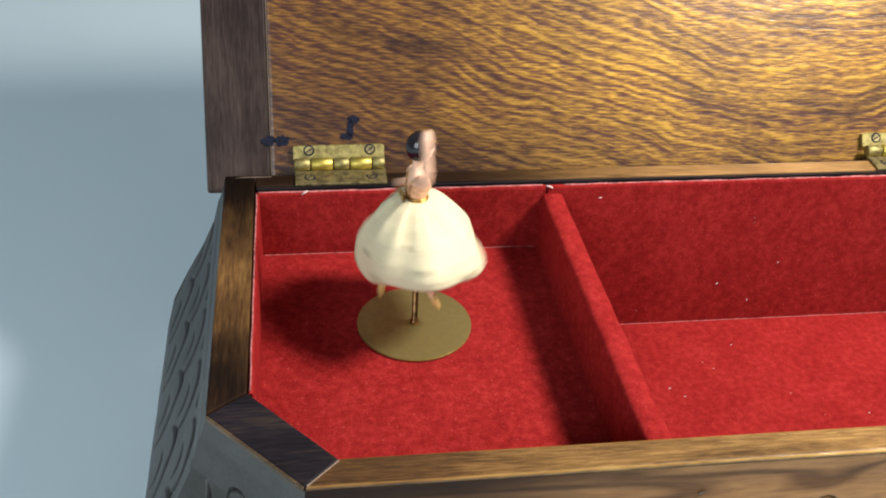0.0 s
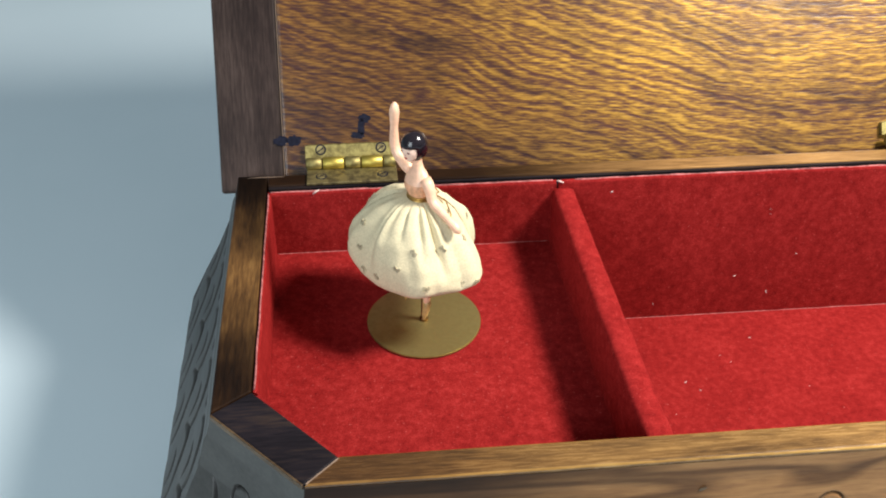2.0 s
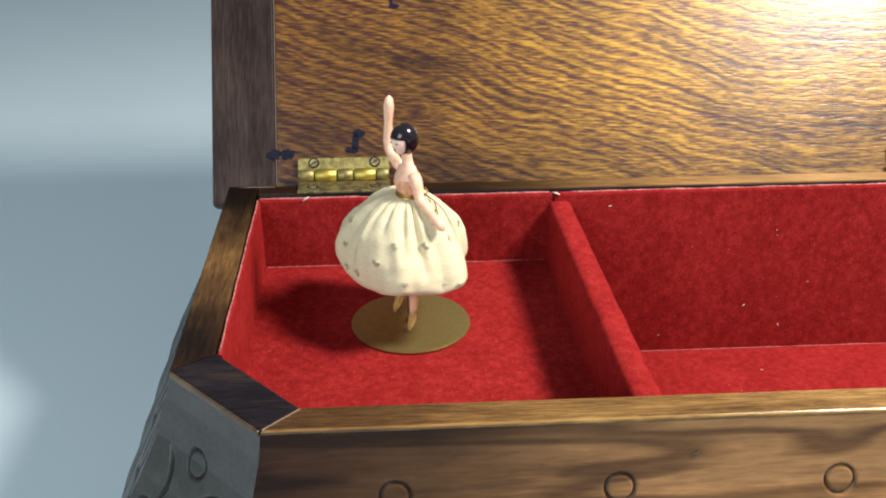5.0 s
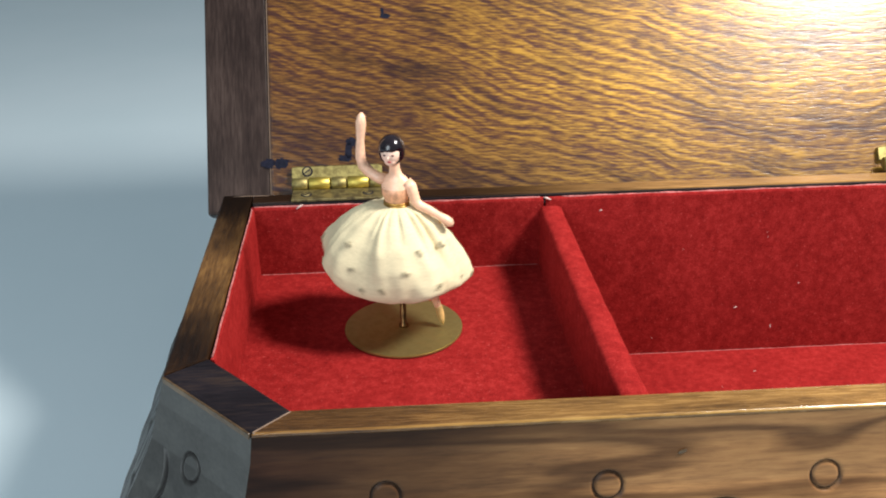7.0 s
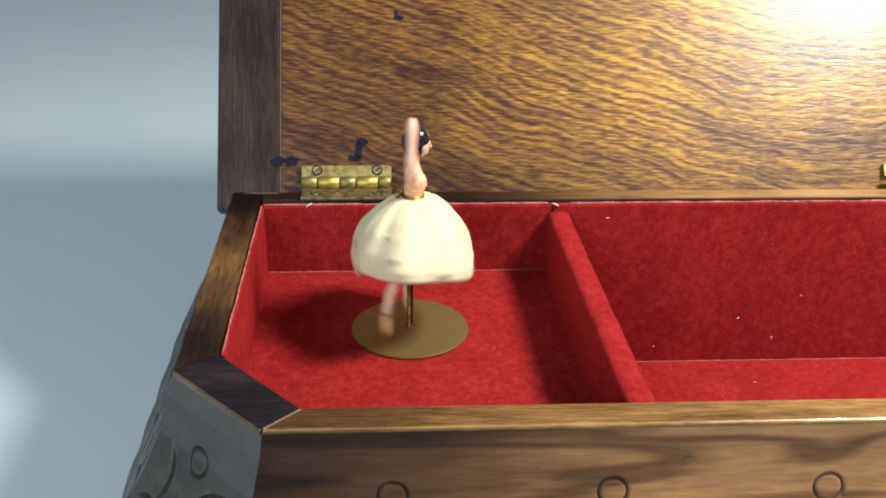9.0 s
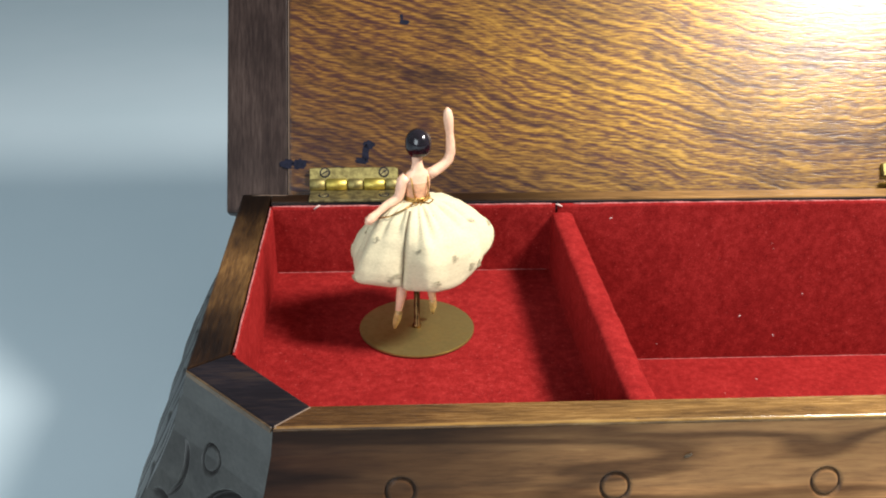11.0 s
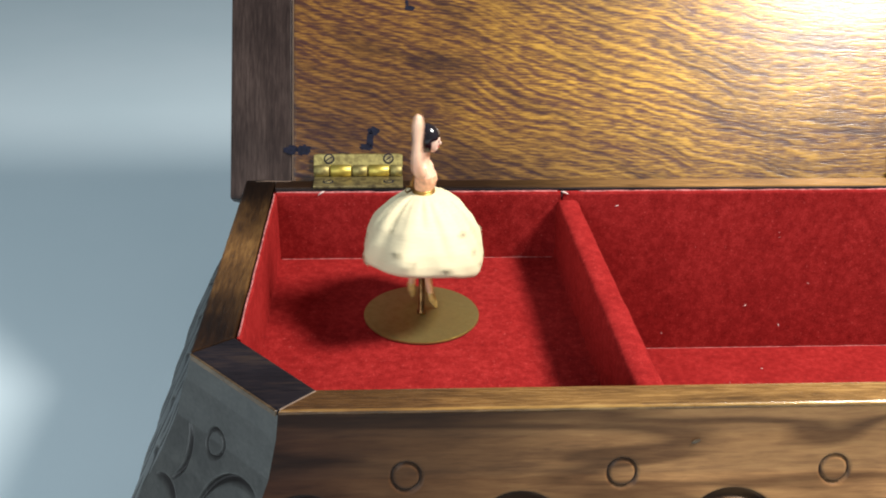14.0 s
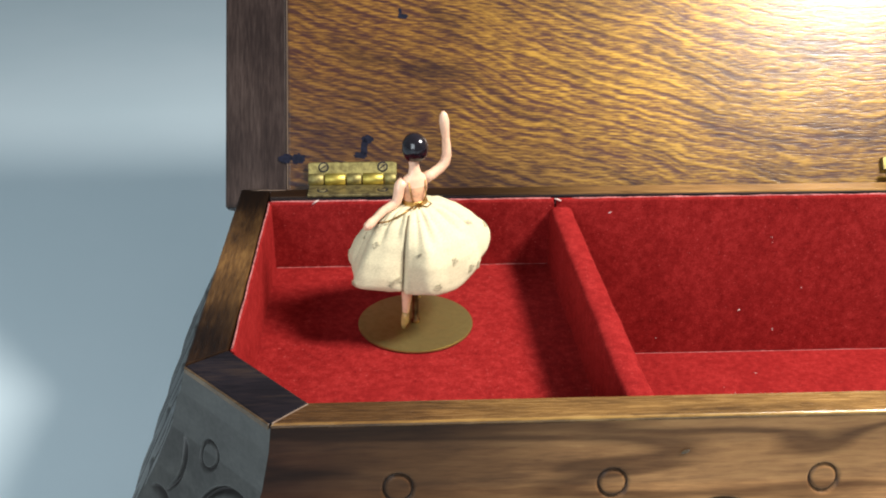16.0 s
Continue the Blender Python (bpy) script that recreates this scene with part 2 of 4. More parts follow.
def part(name, bm, material, parent, label="", smooth=False):
    ob = new(name, mesh_of(name, bm, material, smooth=smooth))
    ob.parent = parent
    return tagged(ob, label=label)


def prism(points, z0, z1, bevel=0.0, seg=2, bm=None):
    """A slab over a plan polygon."""
    bm = bm or bmesh.new()
    low = [bm.verts.new((x, y, z0)) for x, y in points]
    top = [bm.verts.new((x, y, z1)) for x, y in points]
    bm.faces.new(low[::-1])
    bm.faces.new(top)
    for i in range(len(points)):
        j = (i + 1) % len(points)
        bm.faces.new((low[i], low[j], top[j], top[i]))
    if bevel:
        bmesh.ops.bevel(bm, geom=list(bm.edges), offset=bevel, segments=seg, profile=0.6, affect="EDGES")
    return bm


def top_bevelled(points, z0, z1, bevel):
    """A slab whose top edges alone are rounded."""
    bm = prism(points, z0, z1)
    top = [e for e in bm.edges if min(v.co.z for v in e.verts) > z1 - 1e-6 and e.calc_length() > 0.05]
    bmesh.ops.bevel(bm, geom=top, offset=bevel, segments=4, profile=0.5, affect="EDGES")
    bm.normal_update()
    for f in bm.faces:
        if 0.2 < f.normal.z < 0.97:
            f.material_index = 1   # polished edge; the light it catches is put into a brighter colour
    return bm


def block(x0, x1, y0, y1, z0, z1, bevel=0.0, seg=2):
    return prism([(x0, y0), (x1, y0), (x1, y1), (x0, y1)], z0, z1, bevel, seg)


def tube(bm, path, radii, seg=12, mat=0, flat=1.0, caps=True):
    """A round limb through the points of path."""
    rings, n = [], len(path)
    path = [Vector(p) for p in path]
    side = None
    for i, p in enumerate(path):
        d = (path[min(i + 1, n - 1)] - path[max(i - 1, 0)]).normalized()
        ref = side or (Vector((0, 1, 0)) if abs(d.y) < 0.9 else Vector((1, 0, 0)))
        a = (ref - d * ref.dot(d)).normalized()
        side = a
        b = d.cross(a)
        r = radii[i]
        rings.append([bm.verts.new(p + a * (r * flat * math.cos(2 * math.pi * k / seg)) + b * (r * math.sin(2 * math.pi * k / seg))) for k in range(seg)])
    made = []
    for r0, r1 in zip(rings, rings[1:]):
        for k in range(seg):
            made.append(bm.faces.new((r0[k], r0[(k + 1) % seg], r1[(k + 1) % seg], r1[k])))
    if caps:
        made += [bm.faces.new(rings[0][::-1]), bm.faces.new(rings[-1])]
    for f in made:
        f.material_index, f.smooth = mat, True
    return bm


def blob(bm, c, r, mat=0, u=16, v=10, turn=None):
    m = Matrix.Translation(c) @ (turn or Matrix()) @ Matrix.Diagonal((*r, 1))
    made = bmesh.ops.create_uvsphere(bm, u_segments=u, v_segments=v, radius=1.0, matrix=m)
    for f in {f for w in made["verts"] for f in w.link_faces}:
        f.material_index, f.smooth = mat, True


def hold(x):
    return max(0.0, min(1.0, x))


# ---- the table and the room ----
TABLE_Z = -0.036


def build_setting():
    bm = block(-2.2, 2.2, -1.2, 2.6, TABLE_Z - 0.04, TABLE_Z, 0.004)
    table = new("table_top", mesh_of("table_top", bm, M_TABLE))
    tagged(table, "pale blue-grey smooth table top under the box", "table", kind="structure")
    bm = block(-4, 4, 3.2, 3.3, -1.2, 3.4)
    wall = new("wall_north", mesh_of("wall_north", bm, plain("wall_paint", (0.62, 0.66, 0.70), 0.8, 40, 0.05).m))
    tagged(wall, "plain pale painted wall far behind the table", "wall", kind="structure")


build_setting()

# ---- the jewellery box ----
W = 0.2095          # inner width
H = 0.050           # top of the rim
BACK = 0.0078       # outer back of the box
FLOOR_L = 0.0302    # raised floor of the dancer's compartment
INNER = [(0.0, 0.0), (0.0, -0.0760), (0.0178, -0.0957), (W - 0.0178, -0.0957), (W, -0.0760), (W, 0.0)]
OUTER = [(-0.0080, BACK), (-0.0080, -0.0818), (0.0111, -0.1022), (W - 0.0111, -0.1022), (W + 0.0080, -0.0818), (W + 0.0080, BACK)]
PROFILE = [(0.0488, 0.0), (0.0440, 0.0006), (0.0360, 0.0024), (0.0280, 0.0056), (0.0200, 0.0094), (0.0100, 0.0138), (0.0, 0.0162), (-0.0150, 0.0172), (-0.0360, 0.0160)]


def flare(z):
    for (z1, d1), (z0, d0) in zip(PROFILE, PROFILE[1:]):
        if z >= z0:
            k = (z1 - z) / (z1 - z0)
            return d1 + (d0 - d1) * hold(k)
    return PROFILE[-1][1]


SPREAD = [1.15, 1.2, 0.75, 1.2, 1.28, 0.0]    # how far each side swells: side, corner, front, corner, side, back


def outline(i, d):
    """The outer corner i where the walls on both sides of it have swelled by d."""
    p = [Vector(q) for q in OUTER]
    rows, sums = [], []
    for a, b, k in ((p[i - 1], p[i], SPREAD[i - 1]), (p[i], p[(i + 1) % 6], SPREAD[i])):
        n = Vector(((b - a).y, -(b - a).x)).normalized()
        rows.append(n)
        sums.append(n.dot(p[i]) + k * d + (0.0010 * hold(d / 0.0010) if k in (SPREAD[0], SPREAD[4]) else 0.0))
    (a, b), (c, e) = rows
    det = a * e - b * c
    return Vector(((sums[0] * e - b * sums[1]) / det, (a * sums[1] - c * sums[0]) / det))


def groove(d, width, depth):
    """A rounded cut: d is the distance from its middle line."""
    k = abs(d) / width
    return -depth * (1 - k * k) ** 2 if k < 1 else 0.0


def ring_cut(s, z, cs, cz, r, width=0.00045, depth=0.0005):
    return groove(math.hypot(s - cs, z - cz) - r, width, depth)


def arc_cut(s, z, cs, cz, rs, rz, a0, a1, width, depth):
    """A cut along part of an ellipse that swells in its middle and runs out at both ends."""
    x, y = (s - cs) / rs, (z - cz) / rz
    a = math.degrees(math.atan2(y, x))
    while a < a0:
        a += 360
    if a > a1:
        return 0.0
    swell = math.sin(math.pi * (a - a0) / (a1 - a0)) ** 0.6
    return groove((math.hypot(x, y) - 1) * min(rs, rz), width * (0.25 + 0.75 * swell), depth * swell)


def front_carving(s, z):
    """s: metres from the left corner of the front (x - 0.0111)."""
    x = s + 0.0111
    h = 0.0
    for k in range(-1, 6):
        cx = 0.0342 + 0.0404 * k
        if abs(x - cx) < 0.004:
            h += ring_cut(x, z, cx, 0.0362, 0.0027, 0.00048, 0.00080)
        ax = cx + 0.0214
        if abs(x - ax) < 0.016:
            h += arc_cut(x, z, ax, 0.0195, 0.0108, 0.0122, 12, 168, 0.0013, 0.0022)
            h += arc_cut(x, z, ax, 0.0130, 0.0062, 0.0085, 10, 170, 0.0008, 0.0012)
            inside = hold(1 - math.hypot((x - ax) / 0.0105, (z - 0.0195) / 0.0120))
            h += 0.0006 * inside * inside * (3 - 2 * inside) if z > 0.0 else 0.0
    return h


def corner_carving(s, z):
    h = ring_cut(s, z, 0.0112, 0.0358, 0.0026, 0.00050, 0.00090)
    h += arc_cut(s, z, -0.0016, 0.0305, 0.0062, 0.0066, -55, 55, 0.0010, 0.0013)
    h += arc_cut(s, z, -0.0008, 0.0158, 0.0078, 0.0085, 0, 105, 0.0011, 0.0014)
    h += arc_cut(s, z, 0.0218, 0.0226, 0.0102, 0.0100, 65, 185, 0.0011, 0.0014)
    return h


def side_carving(s, z):
    """Two rows of overlapping carved leaves along the side, each with a deep curved cut and a raised belly."""
    h = 0.0
    pitch = 0.0188
    for k in range(-1, 6):
        for c, zc, rs, rz in ((0.0030 + pitch * k, 0.0250, 0.0082, 0.0105), (0.0120 + pitch * k, 0.0120, 0.0090, 0.0115)):
            if abs(s - c) < 0.014:
                h += arc_cut(s, z, c, zc, rs, rz, -12, 122, 0.0011, 0.0026)
                h += arc_cut(s, z, c - 0.0005, zc - 0.0015, rs * 0.52, rz * 0.55, 0, 110, 0.0007, 0.0010)
                inside = hold(1.1 - math.hypot((s - c) / rs, (z - zc) / rz))
                h += 0.0004 * inside * hold((zc + rz - z) / 0.004)
        d = math.hypot(s - (0.0145 + pitch * k), (z - 0.0365))
        h += groove(d - 0.0012, 0.0005, 0.0006) if d < 0.003 else 0.0
    return h


def carved_wall(i, cut, material, name, label, step=0.00045, parent=None):
    """The outer wall between corners i and i+1, flared and carved."""
    p0, p1 = Vector(OUTER[i]), Vector(OUTER[i + 1])
    along = (p1 - p0)
    length = along.length
    along = along.normalized()
    out = Vector((along.y, -along.x))
    ns, z0, z1 = max(2, int(length / step)), -0.036, 0.0491
    zs = [z1 - step * k for k in range(int((z1 - 0.010) / step))] + [0.010 - 0.0015 * k for k in range(31)]
    zs = [z for z in zs if z > z0] + [z0]
    nz = len(zs) - 1
    verts, faces, cuts = [], [], []
    for b in range(nz + 1):
        z = zs[b]
        d = flare(z)
        a0, a1 = outline(i, d), outline(i + 1, d)
        span = (a1 - a0).length
        for a in range(ns + 1):
            q = a0.lerp(a1, a / ns)
            s = (q - p0).dot(along)
            edge = hold(min(a, ns - a) / ns * span / 0.0015) * hold((z1 - z) / 0.003)
            h = (cut(s, z) if z > -0.02 else 0.0) * edge
            cuts.append(h)
            h += 0.00010 * edge * noise.noise(Vector((s * 120, z * 160, i)))
            q = q + out * h
            verts.append((q.x, q.y, z))
    for b in range(nz):
        for a in range(ns):
            k = b * (ns + 1) + a
            faces.append((k, k + 1, k + ns + 2, k + ns + 1))
    # the straight inner core of the wall
    base = len(verts)
    i0, i1 = INNER[i], INNER[i + 1]
    for z in (z0, 0.0479):
        verts += [(p0.x, p0.y, z), (p1.x, p1.y, z), (*i1, z), (*i0, z)]
    b0, b1 = base, base + 4
    faces += [(b0, b0 + 1, b0 + 2, b0 + 3), (b1, b1 + 1, b1 + 2, b1 + 3), (b0 + 2, b0 + 3, b1 + 3, b1 + 2), (b0, b0 + 3, b1 + 3, b1), (b0 + 1, b0 + 2, b1 + 2, b1 + 1)]
    me = bpy.data.meshes.new(name)
    me.from_pydata(verts, [], faces)
    me.materials.append(material)
    grid = ns * nz
    for p in me.polygons:
        p.use_smooth = p.index < grid
    # the deeper the cut, the more shade goes into its colour
    cut_shade = me.attributes.new("cut_shade", "FLOAT", "POINT")
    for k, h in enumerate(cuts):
        cut_shade.data[k].value = 0.8 * hold((-h - 0.00012) / 0.0006) ** 1.3
    ob = new(name, me)
    ob.parent = parent
    return tagged(ob, label)


LID_TILT = 32.4
LID = pose(0, 0.0149, 0.053) @ pose(0, 0, 0, -LID_TILT, 0, 0)   # local z runs up the lid, -y is its inner face


def in_lid(bm):
    bmesh.ops.transform(bm, matrix=LID, verts=bm.verts)
    return bm


def build_lid(box):
    # in the lid's own space: x, y (0 is the inner face), z up the slope
    lid = new("lid", mesh_of("lid", block(-0.0126, W + 0.0126, 0.0040, 0.0130, -0.0105, 0.128, 0.0015), M_RAIL))
    lid.parent = box
    lid.matrix_local = LID
    tagged(lid, "open wooden lid leaning back on its hinges")

    def on_lid(name, bm, mat, label=""):
        return part(name, bm, mat, lid, label)

    on_lid("side_rail", block(-0.0130, 0.0042, 0.0, 0.0062, -0.0108, 0.1285, 0.0007), M_RAIL, "dark brown wooden rail")
    on_lid("side_rail", block(W - 0.0042, W + 0.0130, 0.0, 0.0062, -0.0108, 0.1285, 0.0007), M_RAIL, "dark brown wooden rail")
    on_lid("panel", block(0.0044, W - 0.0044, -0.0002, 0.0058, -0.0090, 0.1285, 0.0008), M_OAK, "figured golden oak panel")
    for x in (0.00430, W - 0.00430):
        on_lid("glue_line", block(x - 0.00007, x + 0.00007, -0.00024, 0.004, -0.008, 0.1280), M_GLUE)
    # dark stains of ink near the hinge
    rng = random.Random(5)
    for cx, cz, w, h in ((0.0038, 0.0028, 0.0020, 0.0014), (0.0072, 0.0029, 0.0022, 0.0015), (0.0258, 0.0058, 0.0011, 0.0026), (0.0248, 0.0036, 0.0020, 0.0011), (0.0268, 0.0082, 0.0016, 0.0013), (0.0374, 0.0440, 0.0016, 0.0008), (0.0366, 0.0455, 0.0005, 0.0009)):
        bm = bmesh.new()
        ring = []
        for k in range(18):
            a = 2 * math.pi * k / 18
            r = rng.uniform(0.75, 1.15)
            ring.append((cx + w * r * math.cos(a), cz + h * r * math.sin(a)))
        lo = [bm.verts.new((x, -0.0001, z)) for x, z in ring]
        hi = [bm.verts.new((x, -0.00027, z)) for x, z in ring]
        bm.faces.new(hi)
        for k in range(18):
            bm.faces.new((lo[k], lo[k - 1], hi[k - 1], hi[k]))
        on_lid("ink_stain", bm, M_INK, "small dark ink stain")
    return lid


def screw(name, parent, m):
    """A worn flat screw head, sunk in a dark countersink."""
    bm = bmesh.new()
    bmesh.ops.create_cone(bm, cap_ends=True, segments=24, radius1=0.00150, radius2=0.00145, depth=0.00016)
    for f in bm.faces:
        f.material_index = 1
    bmesh.ops.create_cone(bm, cap_ends=True, segments=24, radius1=0.00125, radius2=0.00105, depth=0.0004)
    slot = bmesh.ops.create_cube(bm, size=1, matrix=Matrix.Translation((0, 0, 0.0002)) @ Matrix.Rotation(0.6, 4, "Z") @ Matrix.Diagonal((0.0019, 0.00030, 0.00006, 1)))
    for f in {f for v in slot["verts"] for f in v.link_faces}:
        f.material_index = 1
    bmesh.ops.transform(bm, matrix=m, verts=bm.verts)
    ob = new(name, mesh_of(name, bm, M_LEAF, M_INK))
    ob.parent = parent
    return ob


def build_hinge(box, x0):
    x1 = x0 + 0.0246
    hinge = new("hinge", mesh_of("hinge", block(x0 + 0.0003, x1, 0.0020, 0.0096, 0.0497, 0.0505, 0.0002), M_LEAF))
    hinge.parent = box
    tagged(hinge, "tarnished brass butt hinge")
    # the lid's leaf, its upper edge nicked and uneven
    bm = bmesh.new()
    n = 22
    rows = []
    for k in range(n + 1):
        x = x0 + (x1 - x0) * k / n
        top = 0.0015 + 0.00016 * noise.noise(Vector((x * 700, 2, 0))) - (0.0003 if k in (0, n) else 0)
        rows.append([bm.verts.new((x, y, z)) for y, z in ((-0.0002, -0.0024), (-0.0017, -0.0024), (-0.0017, top - 0.0003), (-0.0014, top), (-0.0002, top))])
    for p, q in zip(rows, rows[1:]):
        for k in range(5):
            bm.faces.new((p[k], p[(k + 1) % 5], q[(k + 1) % 5], q[k]))
    bm.faces.new(rows[0])
    bm.faces.new(rows[-1][::-1])
    part("leaf", in_lid(bm), M_BRASS, hinge)
    # three knuckles on the box's leaf, two rubbed bright on the lid's
    cuts = [0.0, 0.185, 0.43, 0.61, 0.855, 1.0]
    for k, (a, b) in enumerate(zip(cuts, cuts[1:])):
        bm = bmesh.new()
        xa, xb = x0 + (x1 - x0) * a + 0.00013, x0 + (x1 - x0) * b - 0.00013
        r = 0.00172 if k % 2 else 0.00165
        path = [(xa, 0.0099, 0.0517), (xa + 0.00018, 0.0099, 0.0517), (xb - 0.00018, 0.0099, 0.0517), (xb, 0.0099, 0.0517)]
        tube(bm, path, [r - 0.0003, r, r, r - 0.0003], 24)
        part("knuckle", bm, M_BRIGHT if k % 2 else M_BRASS, hinge, "brass knuckle rubbed bright" if k % 2 else "")
    for k in (0.17, 0.84):
        x = x0 + (x1 - x0) * k
        screw("screw", hinge, LID @ pose(x, -0.00172, 0.0000, 90, 0, 0))
        screw("screw", hinge, pose(x, 0.0052, 0.0505))
    return hinge


def lining(name, bm, box, label=""):
    return part(name, bm, M_VELVET, box, label)


def fuzzy_top(x0, x1, y0, y1, z0, z1, axis, seed, wave=0.0004, step=0.0012):
    """A padded strip with a soft, uneven top, running along axis."""
    rng = random.Random(seed)
    length = (x1 - x0) if axis == 0 else (y1 - y0)
    n = max(2, int(length / step))
    width = (y1 - y0) if axis == 0 else (x1 - x0)
    prof = [(0.0, -1), (0.0, 0.72), (0.14, 0.93), (0.32, 1.0), (0.68, 1.0), (0.86, 0.93), (1.0, 0.72), (1.0, -1)]
    rings = []
    bm = bmesh.new()
    for i in range(n + 1):
        t = i / n
        dz = wave * noise.noise(Vector((t * length * 160, seed, 0))) + rng.uniform(-0.25, 0.25) * wave
        dw = wave * 0.8 * noise.noise(Vector((t * length * 110, seed, 5)))
        ring = []
        for u, v in prof:
            z = z0 if v < 0 else z1 - 0.003 * (1 - v) + dz
            w = u * width + dw * (1 if v > 0 else 0)
            ring.append(bm.verts.new((x0 + t * length, y0 + w, z) if axis == 0 else (x0 + w, y0 + t * length, z)))
        rings.append(ring)
    for a, b in zip(rings, rings[1:]):
        for k in range(len(prof)):
            j = (k + 1) % len(prof)
            bm.faces.new((a[k], a[j], b[j], b[k])).smooth = 0 < k < 6
    bm.faces.new(rings[0])
    bm.faces.new(rings[-1][::-1])
    return bm


DIV0, DIV1 = 0.0766, 0.0824


def build_box():
    box = new("jewellery_box")
    tagged(box, "carved dark wooden jewellery box, open, with red velvet lining", "jewellery box")
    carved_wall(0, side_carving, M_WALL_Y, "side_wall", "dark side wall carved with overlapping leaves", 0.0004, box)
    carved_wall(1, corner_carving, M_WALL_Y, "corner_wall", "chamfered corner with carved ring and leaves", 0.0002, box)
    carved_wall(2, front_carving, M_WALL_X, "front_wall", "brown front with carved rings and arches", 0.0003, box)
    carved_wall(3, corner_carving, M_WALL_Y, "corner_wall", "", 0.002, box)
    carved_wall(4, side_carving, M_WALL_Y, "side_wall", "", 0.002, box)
    part("back_wall", block(-0.008, W + 0.008, 0.0, BACK, -0.036, 0.0478), M_RIM_DARK, box)
    part("bottom_board", prism([(0.0, 0.0), (0.0, -0.076), (0.0178, -0.0957), (W - 0.0178, -0.0957), (W, -0.076), (W, 0.0)], -0.012, -0.0015), M_WALL_X, box)
    # mitred rim on top of the walls
    g = 0.00012
    RIM = [(x + (0.0001 if x < 0.1 else -0.0001), y + (0.0001 if y < 0 else 0.0)) for x, y in OUTER]
    part("side_rim", prism([RIM[0], RIM[1], INNER[1], INNER[0], (0.0, BACK)], 0.0480, H, 0.0005), M_RIM_Y, box, "worn golden-brown rim")
    part("corner_rim", prism([(RIM[1][0] + g, RIM[1][1] - g), (RIM[2][0] - g, RIM[2][1] + g), (INNER[2][0] - g, INNER[2][1] + g), (INNER[1][0] + g, INNER[1][1] - g)], 0.0480, H, 0.0005), M_RIM_DARK, box, "nearly black stained rim")
    a, b = Vector(OUTER[1]), Vector(OUTER[2])
    n = Vector(((b - a).y, -(b - a).x)).normalized()
    a, b = a.lerp(b, 0.01), a.lerp(b, 0.985)
    part("worn_edge", prism([tuple(a + n * 0.0002), tuple(b + n * 0.0002), tuple(b - n * 0.0003), tuple(a - n * 0.0003)], 0.0486, H - 0.00012, 0.0001, 1), M_RIM_BROWN, box, "worn brown edge of the dark rim")
    part("front_rim", top_bevelled([RIM[2], RIM[3], (INNER[3][0], INNER[3][1] + 0.0005), (INNER[2][0] + 0.0002, INNER[2][1] + 0.0005)], 0.0476, H, 0.00065), M_RIM_X, box, "polished golden-brown rim").data.materials.append(M_RIM_LIT)
    part("corner_rim", prism([RIM[3], RIM[4], INNER[4], INNER[3]], 0.0480, H, 0.0005), M_RIM_DARK, box)
    part("side_rim", prism([RIM[4], RIM[5], (W, BACK), INNER[5], INNER[4]], 0.0480, H, 0.0005), M_RIM_Y, box)
    part("back_rim", block(0.0002, W - 0.0002, 0.0026, BACK, 0.0470, H - 0.0002, 0.0005), M_RIM_BACK, box, "brown rim, black towards the left hinge")
    # added dark strip that stands in for the shaded gap behind the velvet
    part("gap_shade_strip", block(0.0004, W - 0.0004, 0.0016, 0.00255, 0.0470, H - 0.0005, 0.0002), M_RIM_DARK, box, "added black strip in place of the shaded gap behind the velvet")
    a, b = Vector(OUTER[2]), Vector(INNER[2])
    n = Vector(((b - a).y, -(b - a).x)).normalized() * 0.00016
    a, b = a.lerp(b, 0.06), a.lerp(b, 0.97)
    part("glue_line", prism([tuple(a + n), tuple(a - n), tuple(b - n), tuple(b + n)], 0.0480, H + 0.00006), M_GLUE, box, "pale filled mitre joint")
    # velvet of the dancer's compartment
    lining("floor_lining", prism([(0.0003, -0.0003), (0.0003, -0.0757), (0.0180, -0.0953), (DIV0 + 0.0035, -0.0953), (DIV0 + 0.0035, -0.0003)], 0.0282, FLOOR_L), box, "red velvet floor")
    lining("wall_lining", fuzzy_top(0.0003, DIV0 + 0.001, -0.0012, -0.0001, 0.020, 0.0497, 0, 1, 0.00015), box)
    lining("wall_lining", fuzzy_top(0.0001, 0.0012, -0.0758, -0.0008, 0.020, 0.0494, 1, 2, 0.0002), box)
    lining("wall_lining", prism([(0.0001, -0.0757), (0.0179, -0.0955), (0.0186, -0.0948), (0.0010, -0.0752)], 0.020, 0.0485), box)
    lining("wall_lining", block(0.0180, DIV0 + 0.001, -0.0956, -0.0946, 0.020, 0.0485, 0.0003), box)
    # and of the large compartment
    lining("floor_lining", block(DIV1 - 0.001, W, -0.0955, -0.0002, -0.0015, 0.0), box, "red velvet floor")
    lining("wall_lining", fuzzy_top(DIV0 + 0.0016, W - 0.0003, -0.0012, -0.0001, -0.001, 0.0497, 0, 3, 0.00015), box)
    lining("wall_lining", block(DIV1 - 0.001, W - 0.018, -0.0956, -0.0946, -0.001, 0.0485, 0.0003), box)
    lining("wall_lining", block(W - 0.0012, W - 0.0001, -0.0758, -0.0008, -0.001, 0.0494, 0.0003), box)
    bm = fuzzy_top(DIV0, DIV1, -0.0950, -0.0010, 0.0, 0.0474, 1, 4, 0.00025)
    for v in bm.verts:
        v.co.x += 0.0022 * hold(-v.co.y / 0.095) ** 1.2   # it stands a little askew
    lining("divider", bm, box, "padded red velvet partition")
